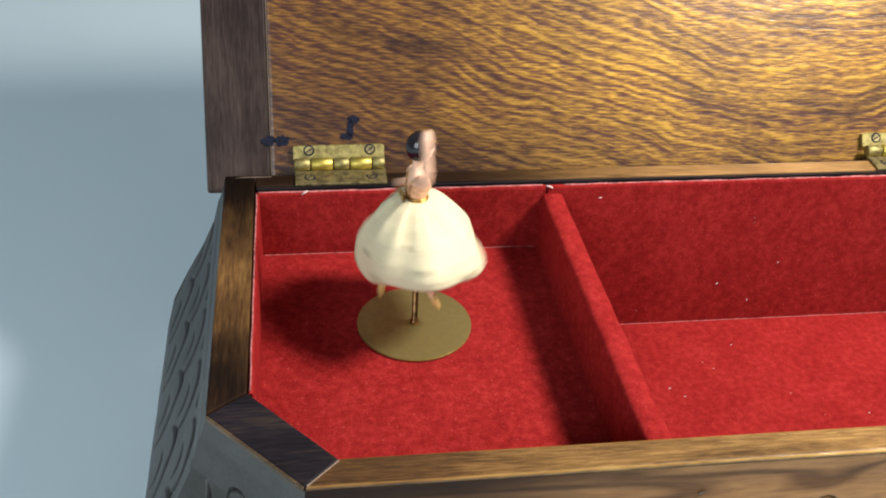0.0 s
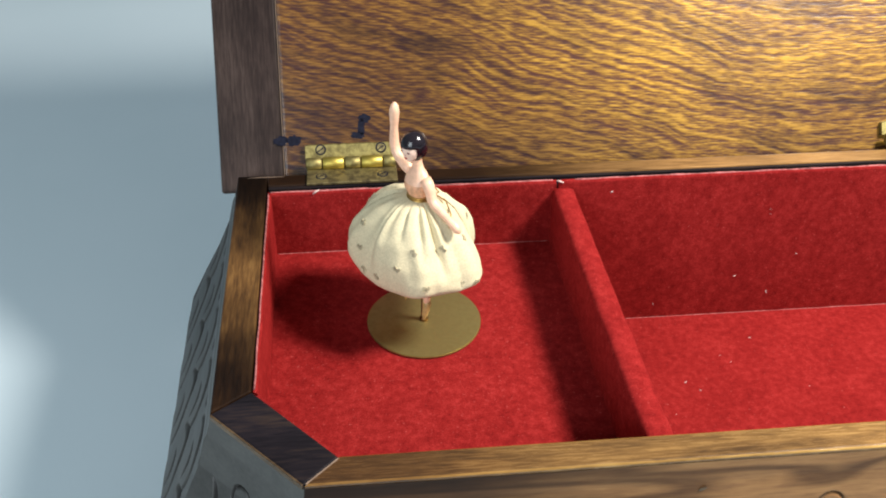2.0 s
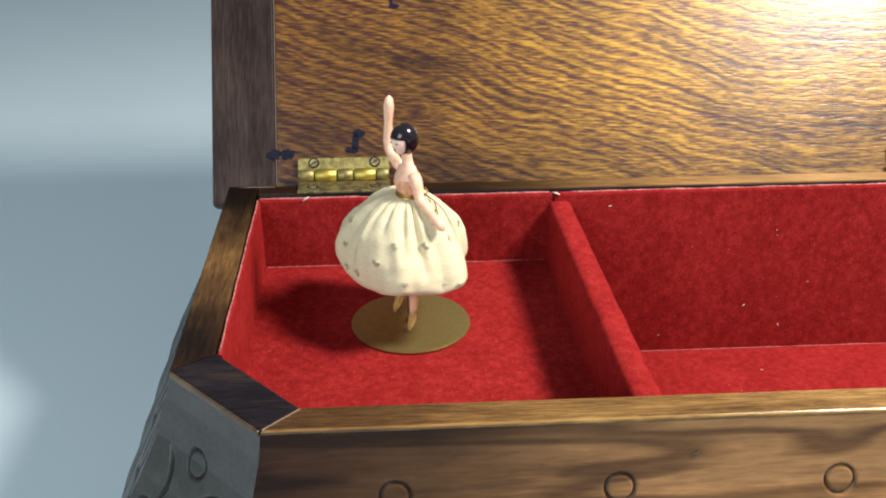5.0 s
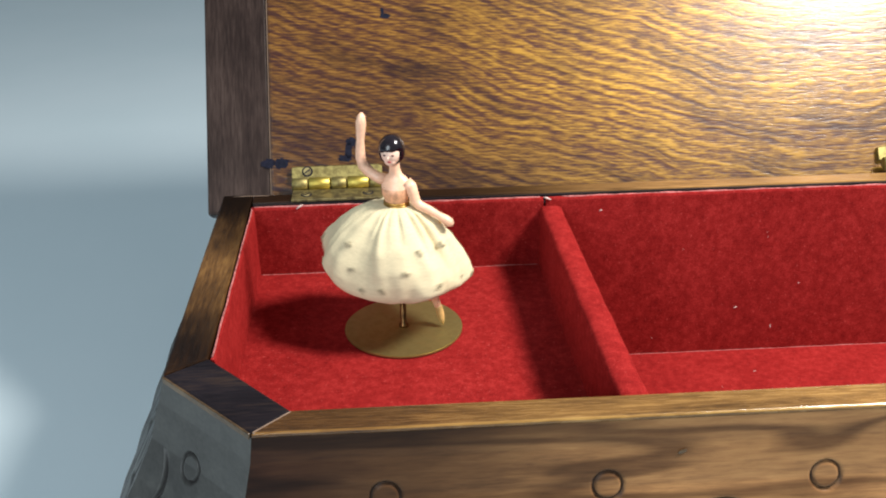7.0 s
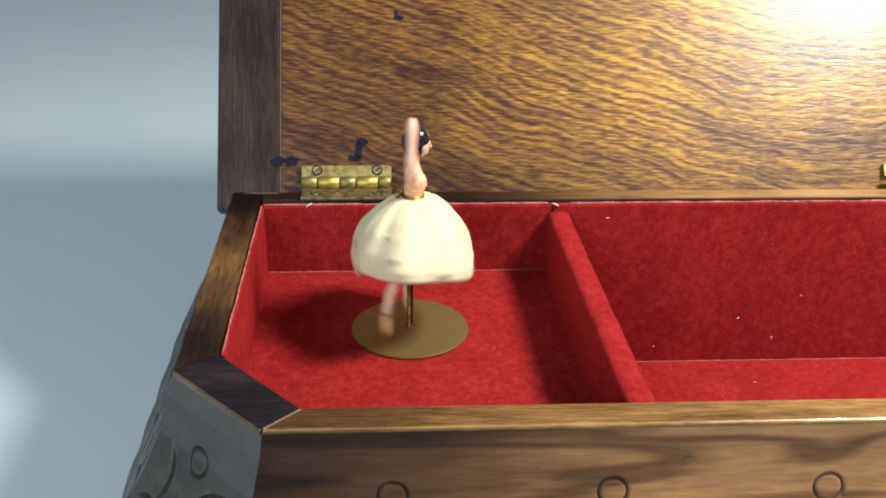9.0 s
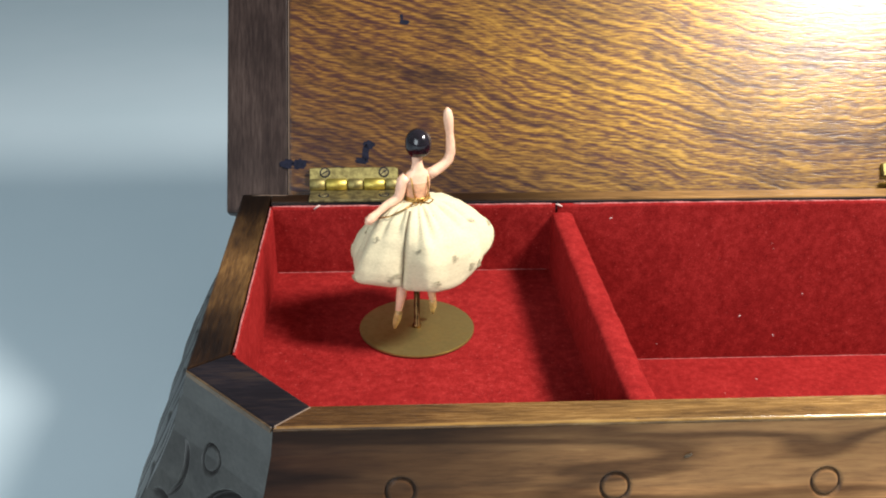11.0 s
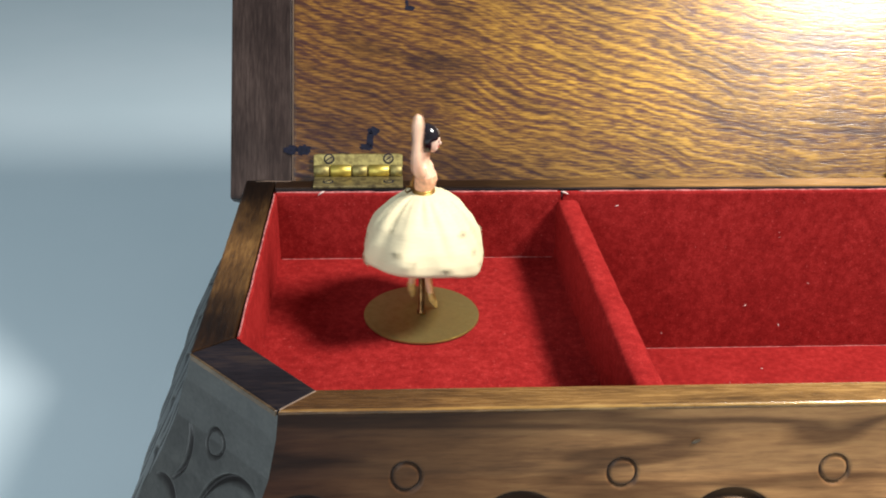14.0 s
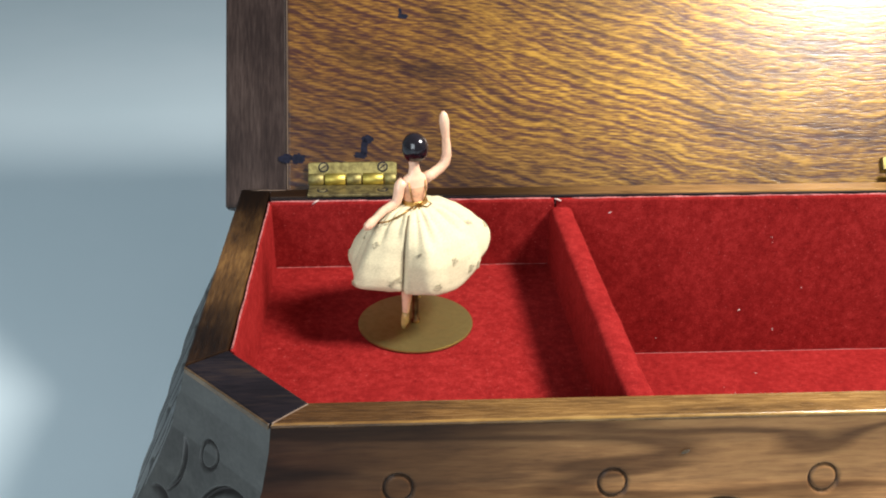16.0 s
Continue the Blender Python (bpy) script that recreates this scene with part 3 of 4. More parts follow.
    # pale raw edges of the velvet
    part("velvet_edge", fuzzy_top(0.0010, DIV0, -0.0009, -0.0003, 0.0490, 0.04995, 0, 6, 0.0002, 0.0006), M_EDGE, box, "pale frayed edge of the velvet")
    part("velvet_edge", fuzzy_top(DIV1, W - 0.001, -0.0009, -0.0003, 0.0490, 0.04990, 0, 7, 0.0002, 0.0006), M_EDGE, box)
    part("velvet_edge", fuzzy_top(0.0003, 0.0008, -0.0750, -0.0010, 0.0485, 0.04975, 1, 8, 0.0002, 0.0006), M_EDGE, box)
    part("velvet_edge", fuzzy_top(0.0015, DIV0 - 0.0005, -0.00155, -0.0012, FLOOR_L - 0.0005, FLOOR_L + 0.00012, 0, 9, 0.00015, 0.0006), M_EDGE, box)
    part("velvet_edge", fuzzy_top(DIV1 + 0.0005, W - 0.002, -0.0015, -0.0012, -0.0005, 0.00010, 0, 10, 0.00015, 0.0006), M_EDGE, box)
    # a small dark knot in the front, a pale scratch over the dark joint at the back corner
    bm = bmesh.new()
    blob(bm, (0, 0, 0), (0.0009, 0.00015, 0.0004), 0, 14, 8, Matrix.Rotation(-0.45, 4, "Y"))
    bmesh.ops.transform(bm, matrix=Matrix.Translation((0.0880, -0.1031, 0.0424)), verts=bm.verts)
    part("knot", bm, M_RIM_BROWN, box, "small dark knot in the wood")
    bm = bmesh.new()
    tube(bm, [(-0.0052, 0.0066, H), (-0.0020, 0.0068, H + 0.00002), (0.0015, 0.0067, H), (0.0044, 0.0069, H - 0.0001)], [0.00006, 0.00011, 0.00009, 0.00005], 6)
    part("scratch", bm, M_GLUE, box, "pale scratch across the black back corner")
    build_lid(box)
    build_hinge(box, 0.0103)
    build_hinge(box, 0.1742)
    return box


build_box()

# ---- the turning platform and the dancer ----
AX, AY, TOP = 0.0390, -0.0334, 0.0310


def build_platform():
    bm = bmesh.new()
    bmesh.ops.create_cone(bm, cap_ends=True, segments=96, radius1=0.01425, radius2=0.01425, depth=0.0006)
    bmesh.ops.bevel(bm, geom=[e for e in bm.edges if len(e.link_faces) == 2 and e.calc_face_angle(0) > 1], offset=0.00015, segments=2, affect="EDGES")
    disc = new("platform_disc", mesh_of("platform_disc", bm, M_DISC))
    disc.matrix_world = pose(AX, AY, TOP - 0.0003)
    tagged(disc, "flat satin brass disc under the dancer", "platform")
    bm = bmesh.new()
    tube(bm, [(0, 0, -0.0030), (0, 0, -0.0006)], [0.0030, 0.0030], 24)
    part("bushing", bm, M_ROD, disc)
    bm = bmesh.new()
    tube(bm, [(0, 0, 0.0), (0, 0, 0.0010), (0, 0, 0.0012), (0, 0, 0.020)], [0.0011, 0.0011, 0.00075, 0.00075], 16)
    part("spindle", bm, M_ROD, disc, "dark brass spindle")


build_platform()

SKIN, HAIR, CLOTH, FLECK, GOLD, FACE, LIPS, BODICE, SEAM, PALE = range(10)


SEAM_AT = 0.92


def gathers():
    """Creases pressed into the cloth below the waist: angle, depth, how far down each runs, width."""
    rng = random.Random(23)
    out = []
    for k in range(17):
        a = 2 * math.pi * (k + rng.uniform(-0.36, 0.36)) / 17
        out.append((a, rng.uniform(0.10, 0.30), rng.choice((0.30, 0.42, 0.50, 0.62, 0.85)), rng.uniform(0.045, 0.085)))
    return out


GATHERS = gathers()
# z and share of the full width from waist to hem
BELL = [(0.0, 0.0359, 0.135), (0.05, 0.0356, 0.23), (0.14, 0.0346, 0.40), (0.28, 0.0321, 0.60), (0.46, 0.0286, 0.79), (0.66, 0.0244, 0.93), (0.82, 0.0212, 0.99), (0.93, 0.0190, 1.0), (1.0, 0.0179, 0.975)]


def skirt_point(a, v, inner=0.0):
    """A point of the gathered skirt: a round its axis (0 is her left), v from waist 0 to hem 1."""
    for (v0, z0, r0), (v1, z1, r1) in zip(BELL, BELL[1:]):
        if v <= v1 + 1e-9:
            k = (v - v0) / (v1 - v0)
            z, r = z0 + (z1 - z0) * k, r0 + (r1 - r0) * k
            break
    ca, sa = math.cos(a), math.sin(a)
    rx, ry = (0.0166 if ca > 0 else 0.0180), (0.0152 if sa < 0 else 0.0137)
    base = 1.0 / math.sqrt((ca / rx) ** 2 + (sa / ry) ** 2)
    n1 = noise.noise(Vector((ca * 1.5, sa * 1.5, 1.7 + 0.4 * v)))
    n2 = noise.noise(Vector((ca * 2.6, sa * 2.6, 4.1 + 1.4 * v)))
    n4 = noise.noise(Vector((ca * 5.0 + 3, sa * 5.0, 7.3 + 3.0 * v)))
    up = hold(v * 7)
    fold = 0.0
    for g, depth, reach, width in GATHERS:
        d = math.atan2(math.sin(a - g - 0.10 * v), math.cos(a - g - 0.10 * v))
        if abs(d) < 0.4 and v < reach:
            w = width * (1 + 0.9 * v)
            fade = (1 - v / reach) ** 0.8
            fold += depth * fade * (0.35 * math.exp(-((d - 2.0 * w) / (1.3 * w)) ** 2) - math.exp(-(d / w) ** 2))
    d = math.atan2(math.sin(a - SEAM_AT), math.cos(a - SEAM_AT))
    slit = -0.045 * math.exp(-(d / 0.035) ** 2) * up + 0.040 * math.exp(-((d - 0.10) / 0.07) ** 2) * up
    tuck = 1 - 0.15 * math.exp(-((a - 0.65) / 0.42) ** 2) * v   # drawn in beside the closing seam
    cone = 1 - 0.07 * max(0.0, ca) * math.sin(math.pi * min(1.0, v * 1.05))   # it hangs straighter on her left
    r = base * r * cone * tuck * (1 + up * (0.15 * n1 + 0.13 * n2 + 0.030 * n4 * v + 0.8 * fold) + slit) - inner
    z += 0.0016 * n2 * v * v + (-0.0003 if ca > 0 else 0.0042) * ca * ca * v + 0.0005 * n4 * v * v + 0.0009 * fold * v - inner * 0.6
    return Vector((r * ca, r * sa, z))


def build_dancer():
    """One mesh: a small figurine, facing -y, with her right arm raised."""
    bm = bmesh.new()
    # skirt, outside and inside
    nu, nv = 260, 36
    grids = []
    for inner in (0.0, 0.00035):
        grids.append([[bm.verts.new(skirt_point(2 * math.pi * i / nu, j / nv, inner)) for i in range(nu)] for j in range(nv + 1)])
    for g in grids:
        for j in range(nv):
            for i in range(nu):
                k = (i + 1) % nu
                f = bm.faces.new((g[j][i], g[j][k], g[j + 1][k], g[j + 1][i]))
                f.material_index, f.smooth = CLOTH, True
    for i in range(nu):
        k = (i + 1) % nu
        for j in (0, nv):
            f = bm.faces.new((grids[0][j][i], grids[0][j][k], grids[1][j][k], grids[1][j][i]))
            f.material_index, f.smooth = CLOTH, True
    # the closing seam at the back, its shadow drawn as a dark cord
    line = [skirt_point(SEAM_AT, k / nv) for k in range(5, nv + 1)]
    away = Vector((math.cos(SEAM_AT), math.sin(SEAM_AT), 0.25)) * 0.00012
    tube(bm, [q + away for q in line], [0.00024] * len(line), 6, SEAM)
    # glitter flecks on the cloth
    rng = random.Random(11)
    for n in range(22):
        a0, v0 = 2 * math.pi * (n * 0.381966 % 1.0) + rng.uniform(-0.1, 0.1), rng.choice((0.50, 0.66, 0.84, 0.90)) + rng.uniform(-0.05, 0.04)
        c = skirt_point(a0, v0)
        ta = (skirt_point(a0 + 0.02, v0) - c).normalized()
        tv = (skirt_point(a0, v0 + 0.02) - c).normalized()
        nn = ta.cross(tv).normalized()
        nn = nn if nn.x * c.x + nn.y * c.y > 0 else -nn
        for s in range(4):
            w = rng.uniform(0, math.pi)
            d = ta * math.cos(w) + tv * math.sin(w)
            e = nn.cross(d)
            q = c + (ta * rng.uniform(-1, 1) + tv * rng.uniform(-1, 1)) * 0.0002
            vs = [bm.verts.new(q + d * x * 0.00085 + e * y * 0.00026 + nn * 0.00012) for x, y in ((-1, -1), (1, -1), (1, 1), (-1, 1))]
            lo = [bm.verts.new(v.co - nn * 0.00025) for v in vs]
            f = bm.faces.new(vs)
            f.material_index = FLECK
            for k in range(4):
                f = bm.faces.new((vs[k], vs[k - 1], lo[k - 1], lo[k]))
                f.material_index = FLECK
    # torso
    rows = [(0.0345, 0.0026, 0.0022, 0.0), (0.0360, 0.0026, 0.0021, 0.0), (0.0374, 0.0029, 0.0024, -0.0002), (0.0388, 0.0032, 0.0027, -0.0005), (0.0401, 0.0033, 0.0025, -0.0004), (0.0414, 0.0034, 0.0019, 0.0), (0.0424, 0.0027, 0.0016, 0.0001), (0.0431, 0.0016, 0.0013, 0.0001), (0.0445, 0.0012, 0.0012, -0.0001), (0.0462, 0.0012, 0.0012, -0.0003)]
    rings = [[bm.verts.new((rx * math.cos(2 * math.pi * k / 24), cy + ry * math.sin(2 * math.pi * k / 24), z)) for k in range(24)] for z, rx, ry, cy in rows]
    for a, b in zip(rings, rings[1:]):
        for k in range(24):
            f = bm.faces.new((a[k], a[(k + 1) % 24], b[(k + 1) % 24], b[k]))
            f.material_index, f.smooth = BODICE if a is rings[0] or a is rings[1] or a is rings[2] or a is rings[3] else SKIN, True
    # sash and straps of gold thread
    tube(bm, [(0.0028 * math.cos(a), 0.0023 * math.sin(a), 0.0358) for a in np.linspace(0, 2 * math.pi, 25)], [0.00042] * 25, 8, GOLD, caps=False)
    tube(bm, [(0.0028 * math.cos(a), 0.0023 * math.sin(a), 0.0364) for a in np.linspace(0, 2 * math.pi, 25)], [0.00030] * 25, 8, GOLD, caps=False)
    for sx in (-1, 1):
        tube(bm, [(sx * 0.0012, 0.0022, 0.0364), (sx * 0.0018, 0.0024, 0.0380), (sx * 0.0021, 0.0016, 0.0414), (sx * 0.0020, -0.0002, 0.0423), (sx * 0.0019, -0.0022, 0.0402)], [0.00016] * 5, 6, GOLD)
        tube(bm, [(0, 0.0026, 0.0361), (sx * 0.0016, 0.0036, 0.0372), (sx * 0.0026, 0.0038, 0.0364), (sx * 0.0016, 0.0036, 0.0356), (0, 0.0026, 0.0360)], [0.00018] * 5, 6, GOLD)
        tube(bm, [(0, 0.0027, 0.0359), (sx * 0.0011, 0.0045, 0.0345), (sx * 0.0016, 0.0066, 0.0336)], [0.00018, 0.00016, 0.00012], 6, GOLD)
    # head, hair, face
    head = pose(-0.0003, -0.0008, 0.0489, 6, 0, 10)
    turn = head.to_3x3().to_4x4()
    blob(bm, head @ Vector((0, -0.0002, -0.0001)), (0.0023, 0.0027, 0.0030), PALE, 20, 14, turn)
    blob(bm, head @ Vector((0, -0.0013, -0.0014)), (0.0015, 0.0014, 0.0016), PALE, 14, 10)
    # bobbed hair: a moulded cap, open over the face, cut straight at the jaw
    made = bmesh.ops.create_uvsphere(bm, u_segments=32, v_segments=24, radius=1.0)
    for w in made["verts"]:
        x, y, z = w.co
        p = Vector((x * 0.0030, y * 0.0033 + 0.00040, z * 0.0036 + 0.00015))
        if p.z < -0.0027:
            p.z = -0.0027 - 0.12 * (-0.0027 - p.z)
        elif z < 0:
            p.x *= 1 + 0.06 * -z
        fringe = hold((0.0009 + 0.15 * p.x - p.z) / 0.0004) * hold((-y - 0.42) / 0.16)
        p = p.lerp(Vector((p.x * 0.86, p.y * 0.70, p.z)), fringe)
        w.co = head @ p
    for f in {f for w in made["verts"] for f in w.link_faces}:
        f.material_index, f.smooth = HAIR, True
    blob(bm, head @ Vector((0, -0.00290, -0.00050)), (0.00028, 0.0004, 0.0005), PALE, 8, 6)
    for sx in (-1, 1):
        blob(bm, head @ Vector((sx * 0.00090, -0.00262, 0.00012)), (0.00046, 0.00022, 0.00020), FACE, 10, 6)
    blob(bm, head @ Vector((0, -0.00266, -0.00150)), (0.00055, 0.00022, 0.00020), LIPS, 10, 6)
    # raised right arm
    tube(bm, [(-0.0026, 0.0, 0.0414), (-0.0044, -0.0002, 0.0419), (-0.0066, -0.0003, 0.0431), (-0.0079, -0.0003, 0.0444), (-0.0084, -0.0003, 0.0462), (-0.0083, -0.0003, 0.0485), (-0.0081, -0.0003, 0.0507), (-0.0079, -0.0003, 0.0524), (-0.0077, -0.0003, 0.0545), (-0.0075, -0.0003, 0.0562), (-0.0074, -0.0003, 0.0570)],
         [0.0014, 0.00128, 0.0012, 0.0012, 0.00115, 0.00105, 0.00090, 0.00105, 0.00120, 0.00090, 0.0003], 14, SKIN)
    # left arm, lowered over the skirt
    tube(bm, [(0.0026, 0.0, 0.0414), (0.0037, 0.0, 0.0405), (0.0042, 0.0002, 0.0385), (0.0047, 0.0002, 0.0368), (0.0058, 0.0001, 0.0359), (0.0080, 0.0004, 0.0350), (0.0100, 0.0008, 0.0338), (0.0114, 0.0011, 0.0329), (0.0126, 0.0013, 0.0321), (0.0133, 0.0014, 0.0316)],
         [0.0014, 0.00142, 0.00128, 0.00118, 0.00112, 0.0010, 0.00085, 0.00110, 0.00105, 0.0003], 14, SKIN)
    tube(bm, [(0.0016, 0.0030, 0.0360), (0.0050, 0.0040, 0.0350), (0.0080, 0.0030, 0.0334), (0.0106, 0.0004, 0.0322)], [0.00018] * 4, 6, GOLD)
    # hub that sits on the spindle
    tube(bm, [(0, 0, 0.018), (0, 0, 0.0352)], [0.0010, 0.0018], 12, GOLD)
    me = bpy.data.meshes.new("dancer_figurine")
    bmesh.ops.recalc_face_normals(bm, faces=bm.faces)
    bm.to_mesh(me)
    bm.free()
    for m in (M_SKIN, M_HAIR, M_CLOTH, M_FLECK, M_GOLD, M_FACE, M_LIPS, M_BODICE, M_SEAM, M_PALE):
        me.materials.append(m)
    dancer = new("dancer_figurine", me)
    dancer.matrix_world = pose(AX, AY, TOP)
    return tagged(dancer, "small plastic dancer doll in a cream cloth skirt, one arm raised", "figurine")


HIP_X, HIP_Z, LEG = 0.0017, 0.0290, 0.0262


def build_leg(dancer, sx):
    """A leg that swings freely from the hip: its own space hangs down from the hip joint."""
    bm = bmesh.new()
    tube(bm, [(0, 0, 0.0008), (0, 0, -0.004), (0, -0.0002, -0.0105), (0, 0.0001, -0.0135), (0, 0.0004, -0.0170), (0, 0.0002, -0.0205), (0, 0, -0.0222)], [0.0013, 0.0016, 0.00130, 0.00122, 0.00128, 0.00092, 0.00078], 14, 0)
    tube(bm, [(0, 0.0002, -0.0212), (0, 0.0001, -0.0222), (0, -0.0002, -0.0236), (0, -0.0007, -0.0250), (0, -0.0009, -LEG)], [0.00086, 0.00098, 0.00095, 0.00074, 0.00026], 14, 1)
    blob(bm, (0, 0.00055, -0.0222), (0.00075, 0.0006, 0.0008), 1, 10, 8)
    leg = new("leg", mesh_of("leg", bm, M_SKIN, M_SLIPPER))
    leg.parent = dancer
    leg.matrix_local = pose(sx * HIP_X, 0, HIP_Z)
    return tagged(leg, "flesh-coloured leg in a gold-tan slipper")


dancer = build_dancer()
right_leg = build_leg(dancer, -1)
left_leg = build_leg(dancer, 1)


def build_lint():
    """Specks of lint on the velvet."""
    rng = random.Random(3)
    spots = [(0.1438, -0.0013, 0.0074), (0.1330, -0.0013, 0.0140), (0.0932, -0.0060, 0.0001), (0.0930, -0.0013, 0.0455), (0.0785, -0.0012, 0.0495), (0.0130, -0.0011, 0.0497), (0.1120, -0.0300, 0.0001), (0.1250, -0.0200, 0.0001), (0.1060, -0.0420, 0.0001)]
    for n in range(12):
        spots.append((rng.uniform(0.086, 0.165), rng.uniform(-0.08, -0.003), 0.0001))
    for n in range(5):
        spots.append((rng.uniform(0.088, 0.16), -0.0013, rng.uniform(0.004, 0.04)))
    for k, (x, y, z) in enumerate(spots):
        bm = bmesh.new()
        s = rng.uniform(0.00008, 0.00018) if k > 6 else (0.0005 if k in (4, 5) else 0.00022)
        p = Vector((x, y, z))
        d = Vector((rng.uniform(-1, 1), rng.uniform(-0.3, 0.3), rng.uniform(-0.6, 0.6))).normalized()
        tube(bm, [p - d * s * 2, p + Vector((0, -s, s)) * 0.3, p + d * s * 2], [s * 0.35, s * 0.6, s * 0.3], 6)
        lint = new("lint", mesh_of("lint", bm, M_LINT))
        tagged(lint, "tiny white speck of lint on the red velvet", "lint", "lint on the velvet")


build_lint()

# ---- movement ----
# seconds, turn of the dancer in degrees (0 faces the front, growing clockwise from above), lean to the right, lean ahead, rise in millimetres
TURNS = [
    (0, 264, -0.9, 0, 1.6), (0.1, 350, -0.9, 0, 1.2), (0.2, 405, -0.8, 0, 0.8), (0.3, 455, -0.8, 0, 0.3), (0.4, 500, -0.7, 0, -0.1),
    (0.5, 537, -0.7, 0, -0.5), (0.6, 585, -1.2, 0, -0.1), (0.7, 636, -1.7, 0, 0.3), (0.8, 682, -2.2, 0, 0.8), (0.9, 720, -2.7, 0, 1.2),
    (1, 746, -3.2, 0, 1.6), (1.1, 765, -2.7, 0, 1.3), (1.2, 774, -2.3, 0, 1.1), (1.5, 779, -0.9, 0, 0.3), (1.9, 780, -1.5, 0, 1.2),
    (2, 777.3, -1.7, 0, 1.4), (2.2, 772, -1.7, 0, 1.1), (2.5, 768, -1.7, 0, 0.7), (2.6, 778, -1.6, 0, 0.6), (2.7, 826, -1.4, 0, 0.4),
    (2.8, 875, -1.3, 0, 0.3), (2.9, 892, -1.1, 0, 0.1), (3, 910, -1.0, 0, 0.0), (3.1, 921, -0.8, 0, -0.3), (3.3, 925, -0.3, 0, -0.8),
    (3.5, 924.4, 0.2, 0, -1.4), (4, 923, 0.5, 0, -0.3), (4.5, 917, 0.0, 0, -2.3), (4.6, 962, -0.0, 0, -2.3), (4.65, 1010, -0.1, 0, -2.4),
    (4.7, 1068, -0.1, 0, -2.4), (4.9, 1130, -0.1, 0, -2.5), (5.2, 1180, -0.3, 0, -2.6), (5.5, 1230, -0.4, 0, -2.7), (5.8, 1300, -0.5, 0, -2.9),
    (6.1, 1380, -0.6, 0, -3.0), (6.35, 1460, -0.7, 0, -3.1), (6.6, 1545, -0.8, 0, -3.2), (6.8, 1676, -0.8, 0, -3.3), (6.85, 1730, -0.8, 0, -3.3),
    (6.9, 1788, -0.9, 0, -3.4), (7, 1825, -0.9, 0, -3.4), (7.1, 1893, -0.9, 0, -3.0), (7.2, 1975, -0.8, 0, -2.6), (7.3, 2035, -0.8, 0, -2.1),
    (7.4, 2092, -0.7, 0, -1.7), (7.5, 2137, -0.7, 0, -1.3), (7.6, 2157, -0.6, 0, -1.5), (7.7, 2165, -0.5, 0, -1.7), (7.9, 2160, -0.3, 0, -2.0),
    (8, 2146, -0.2, 0, -2.2), (8.1, 2122, -0.2, 0, -2.2), (8.3, 2118, -0.3, 0, -2.2), (8.5, 2130, -0.4, 0, -2.2), (8.6, 2141, -0.1, 0, -2.0),
    (8.7, 2178, 0.2, 0, -1.7), (8.75, 2245, 0.3, 0, -1.6), (8.8, 2312, 0.4, 0, -1.5), (8.9, 2375, 0.7, 0, -1.2), (9, 2438, 1.0, 0, -1.0),
    (9.1, 2507, 1.0, 0, -1.0), (9.2, 2575, 0.9, 0, -1.0), (9.35, 2645, 0.9, 0, -1.0), (9.6, 2720, 0.8, 0, -1.0), (9.9, 2790, 0.7, 0, -1.0),
    (10.2, 2865, 0.6, 0, -1.0), (10.5, 2940, 0.5, 0, -1.0), (10.8, 3005, 0.4, 0, -1.0), (11.05, 3050, 0.3, 0, -1.0), (11.3, 3065, 0.3, 0, -1.0),
    (11.5, 3068, 0.2, 0, -1.0), (11.6, 3080, -0.0, 0, -1.2), (11.7, 3098, -0.3, 0, -1.4), (11.75, 3150, -0.4, 0, -1.5), (11.8, 3210, -0.5, 0, -1.6),
    (11.9, 3295, -0.8, 0, -1.8), (11.95, 3335, -0.9, 0, -1.9), (12, 3372, -1.0, 0, -2.0), (12.1, 3422, -1.0, 0, -1.8), (12.2, 3472, -1.1, 0, -1.7),
    (12.3, 3530, -1.1, 0, -1.5), (12.4, 3565, -1.2, 0, -1.4), (12.5, 3587, -1.2, 0, -1.2), (12.6, 3605, -1.1, 0, -1.3), (12.7, 3630, -1.0, 0, -1.4),
    (12.8, 3664, -1.0, 0, -1.4), (12.9, 3668, -0.9, 0, -1.5), (13, 3667, -0.8, 0, -1.6), (13.2, 3645, -1.1, 0, -1.4), (13.4, 3638, -1.4, 0, -1.2),
    (13.5, 3642, -1.5, 0, -1.1), (13.6, 3658, -1.1, 0, -1.5), (13.7, 3706, -0.7, 0, -1.9), (13.8, 3774, -0.2, 0, -2.2), (13.9, 3835, 0.2, 0, -2.6),
    (14, 3885, 0.6, 0, -3.0), (14.1, 3925, 0.3, 0, -2.5), (14.2, 3960, 0.1, 0, -2.0), (14.3, 3996, -0.2, 0, -1.6), (14.4, 4034, -0.4, 0, -1.1),
    (14.5, 4058, -0.7, 0, -0.6), (14.6, 4068, -0.9, 0, -1.4), (14.7, 4082, -1.0, 0, -2.2), (14.8, 4125, -1.2, 0, -2.9), (14.9, 4198, -1.3, 0, -3.7),
    (14.95, 4258, -1.4, 0, -4.1), (15, 4320, -1.5, 0, -4.5), (15.05, 4370, -1.4, 0, -4.1), (15.1, 4416, -1.3, 0, -3.7), (15.2, 4462, -1.2, 0, -2.9),
    (15.3, 4522, -1.0, 0, -2.2), (15.35, 4566, -0.9, 0, -1.8), (15.4, 4610, -0.9, 0, -1.4), (15.5, 4656, -0.7, 0, -0.6), (15.6, 4683, -0.6, 0, -1.1),
    (15.7, 4725, -0.4, 0, -1.6), (15.8, 4770, -0.3, 0, -2.2), (15.9, 4820, -0.1, 0, -2.7), (16, 4838, 0.0, 0, -3.2),
]


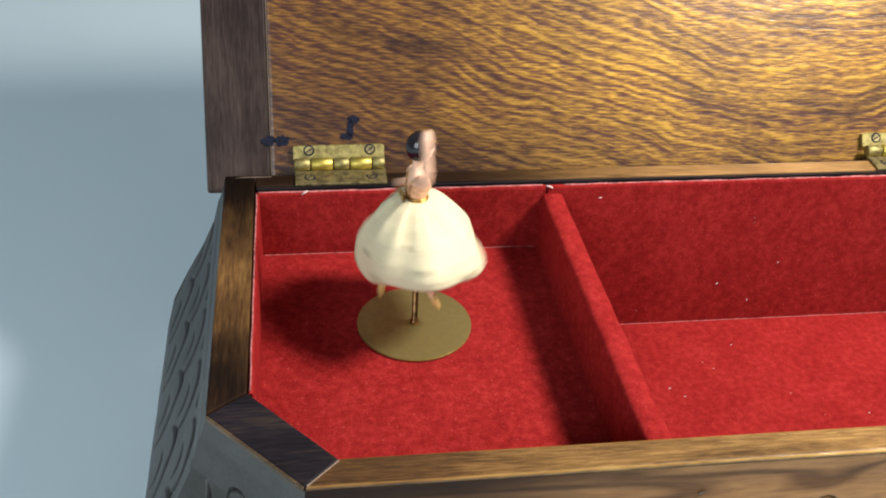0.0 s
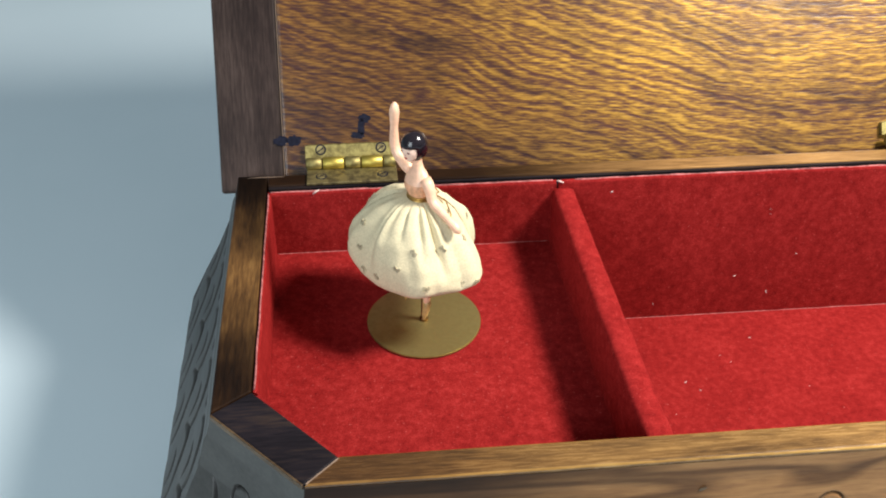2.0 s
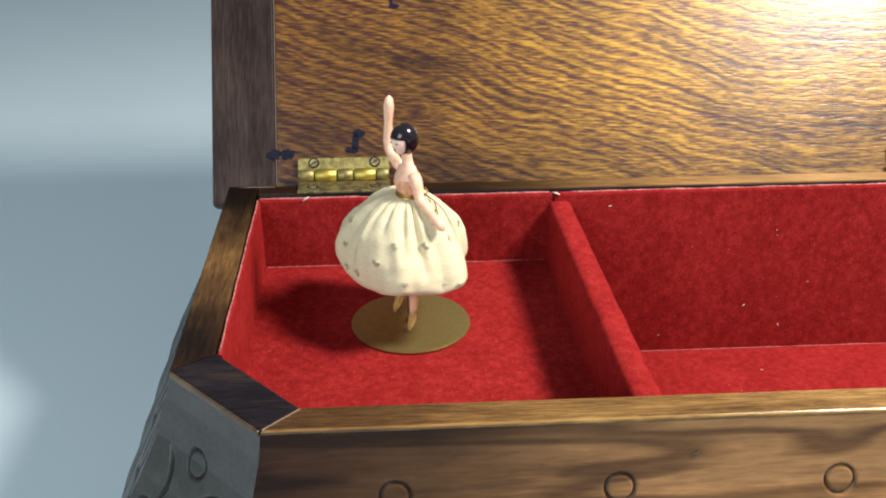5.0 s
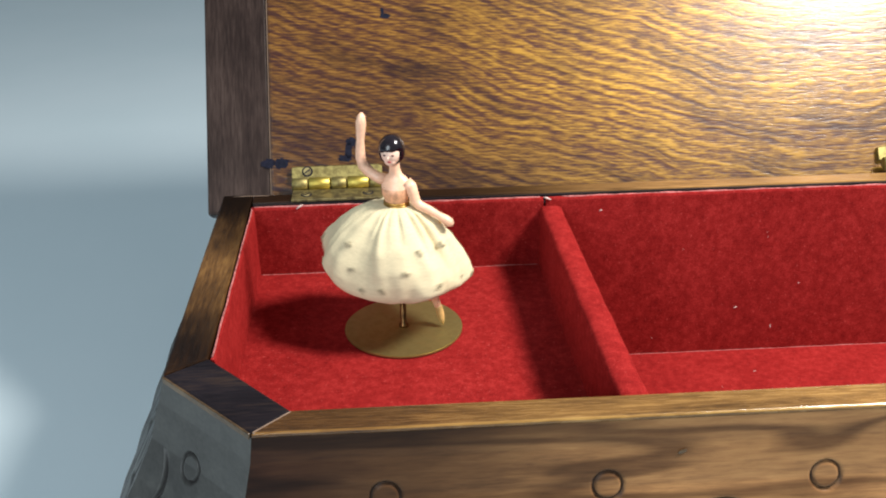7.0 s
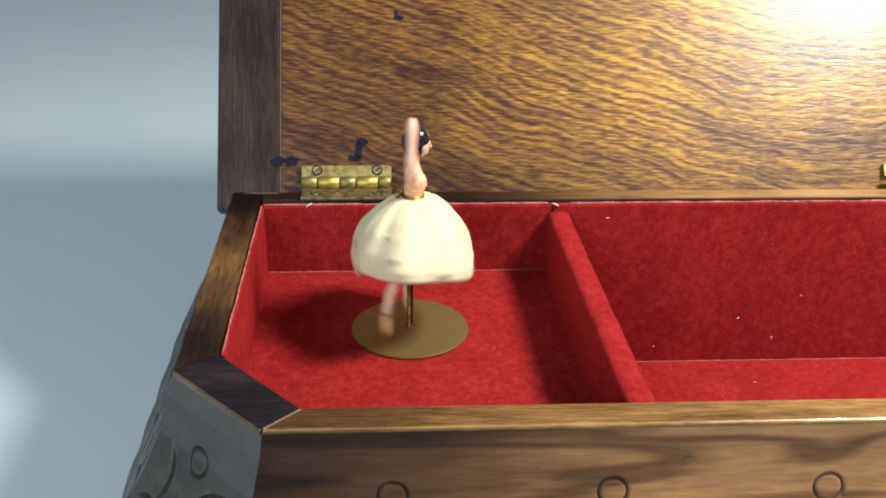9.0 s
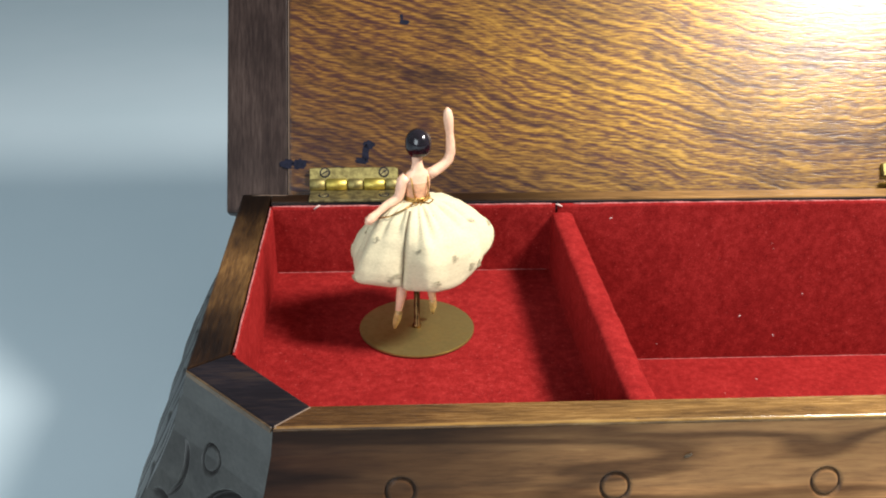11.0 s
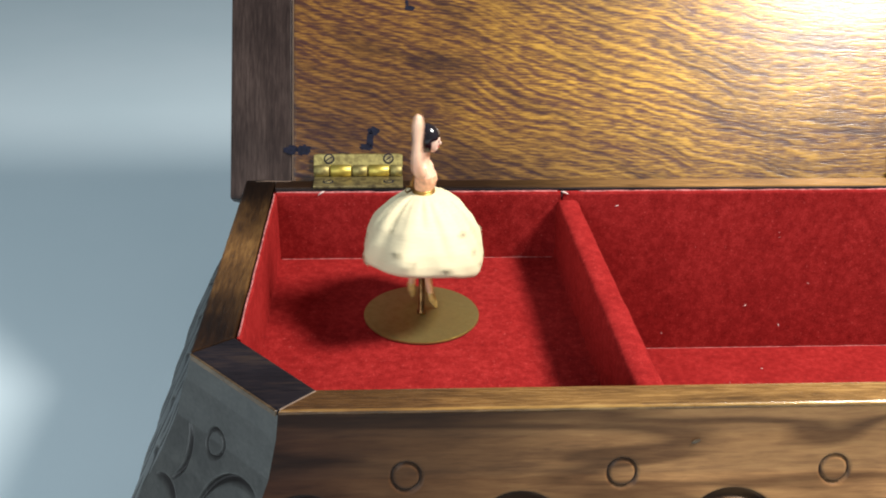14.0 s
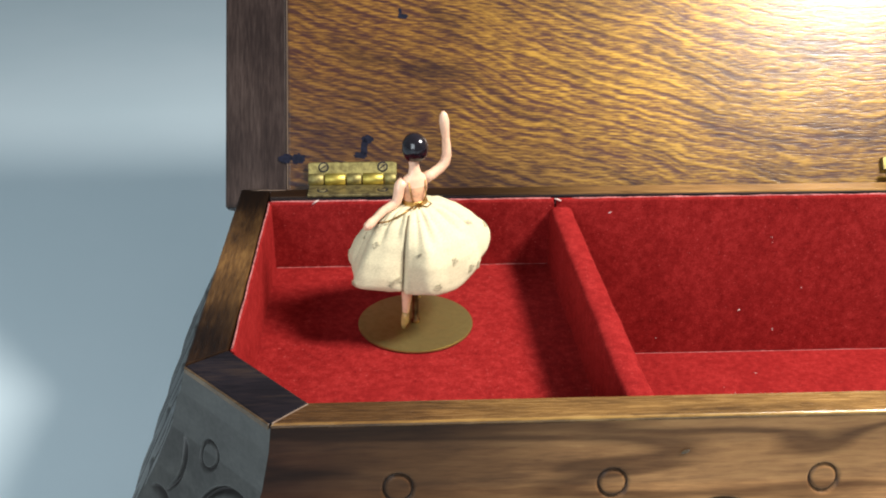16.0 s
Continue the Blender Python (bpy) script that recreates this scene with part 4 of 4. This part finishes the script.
# seconds, swing of the right leg (ahead is negative, and sideways), swing of the left leg, in degrees
KICKS = [
    (0, -10.7, 1.4, 19.5, -6.4), (0.5, -4.1, -2.3, 29.6, -15.5), (1, -13, 2.4, -1.7, -0.9), (1.5, -5.2, -10.8, -0.6, -2.2),
    (2, -2.3, 7, -5.4, -6.3), (2.5, -11.1, 8.8, -4.4, -3.7), (3, 0.5, 1.2, -10.5, -20.6), (3.5, 4.1, 8.5, -1.3, -6.7),
    (4, 11.1, 11.8, -7.9, -5.5), (4.5, -2.5, 6.4, -4.6, -5.1), (5.5, 2, 10, -4, -9), (7, 22.1, 21.7, 8.5, -16.9),
    (7.2, 2.6, 10.2, -15.9, -2), (7.5, 3.3, 4.5, -1.1, -1), (7.7, 0.4, 4.9, 1.8, -2.1), (8, 6.1, 4.7, 6, -2.7),
    (8.2, -17.7, 24.3, 3.5, -11), (8.5, -19.7, 23.4, 1.5, -4.4), (8.8, 9.1, 11.9, -1.8, -20.9), (9, 10.8, 32.5, 3.3, -4.7),
    (9.2, -16.6, 0.7, -16.4, -24.9), (10.2, -4, 9, 4, -9), (11.3, 1.8, 6.3, 9, -12.3), (11.5, 5.2, 8.9, -6.5, -10.4),
    (12, -5.6, 13.3, 14.1, -12.9), (12.3, -15.2, 26.9, 8.9, -5.4), (12.5, -23.3, 0.3, 6.5, -2.8), (13, -8.5, -12.2, 4.9, -0.8),
    (13.5, -5.4, 6.7, 4.6, 0.2), (14, -4.6, -10.2, 10.1, -10.1), (14.5, -4.9, -8.2, -0.2, -1.1), (15, 24, 0, -22, 1.4),
    (15.5, 1.6, 29.6, -18.5, -18.3), (16, -17.4, 6.4, 6, -5),
]


def motions():
    rows = []
    for t, turn, right, ahead, rise in TURNS:
        sway = pose(AX, AY, TOP + 0.001 * rise) @ pose(0, 0, 0, ahead, right, 0)
        rows.append((t, sway @ pose(0, 0, 0, 0, 0, -turn)))
    walk(dancer, rows)
    walk(right_leg, [(t, pose(-HIP_X, 0, HIP_Z) @ pose(0, 0, 0, ax, ay, 0)) for t, ax, ay, bx, by in KICKS])
    walk(left_leg, [(t, pose(HIP_X, 0, HIP_Z) @ pose(0, 0, 0, bx, by, 0)) for t, ax, ay, bx, by in KICKS])


motions()
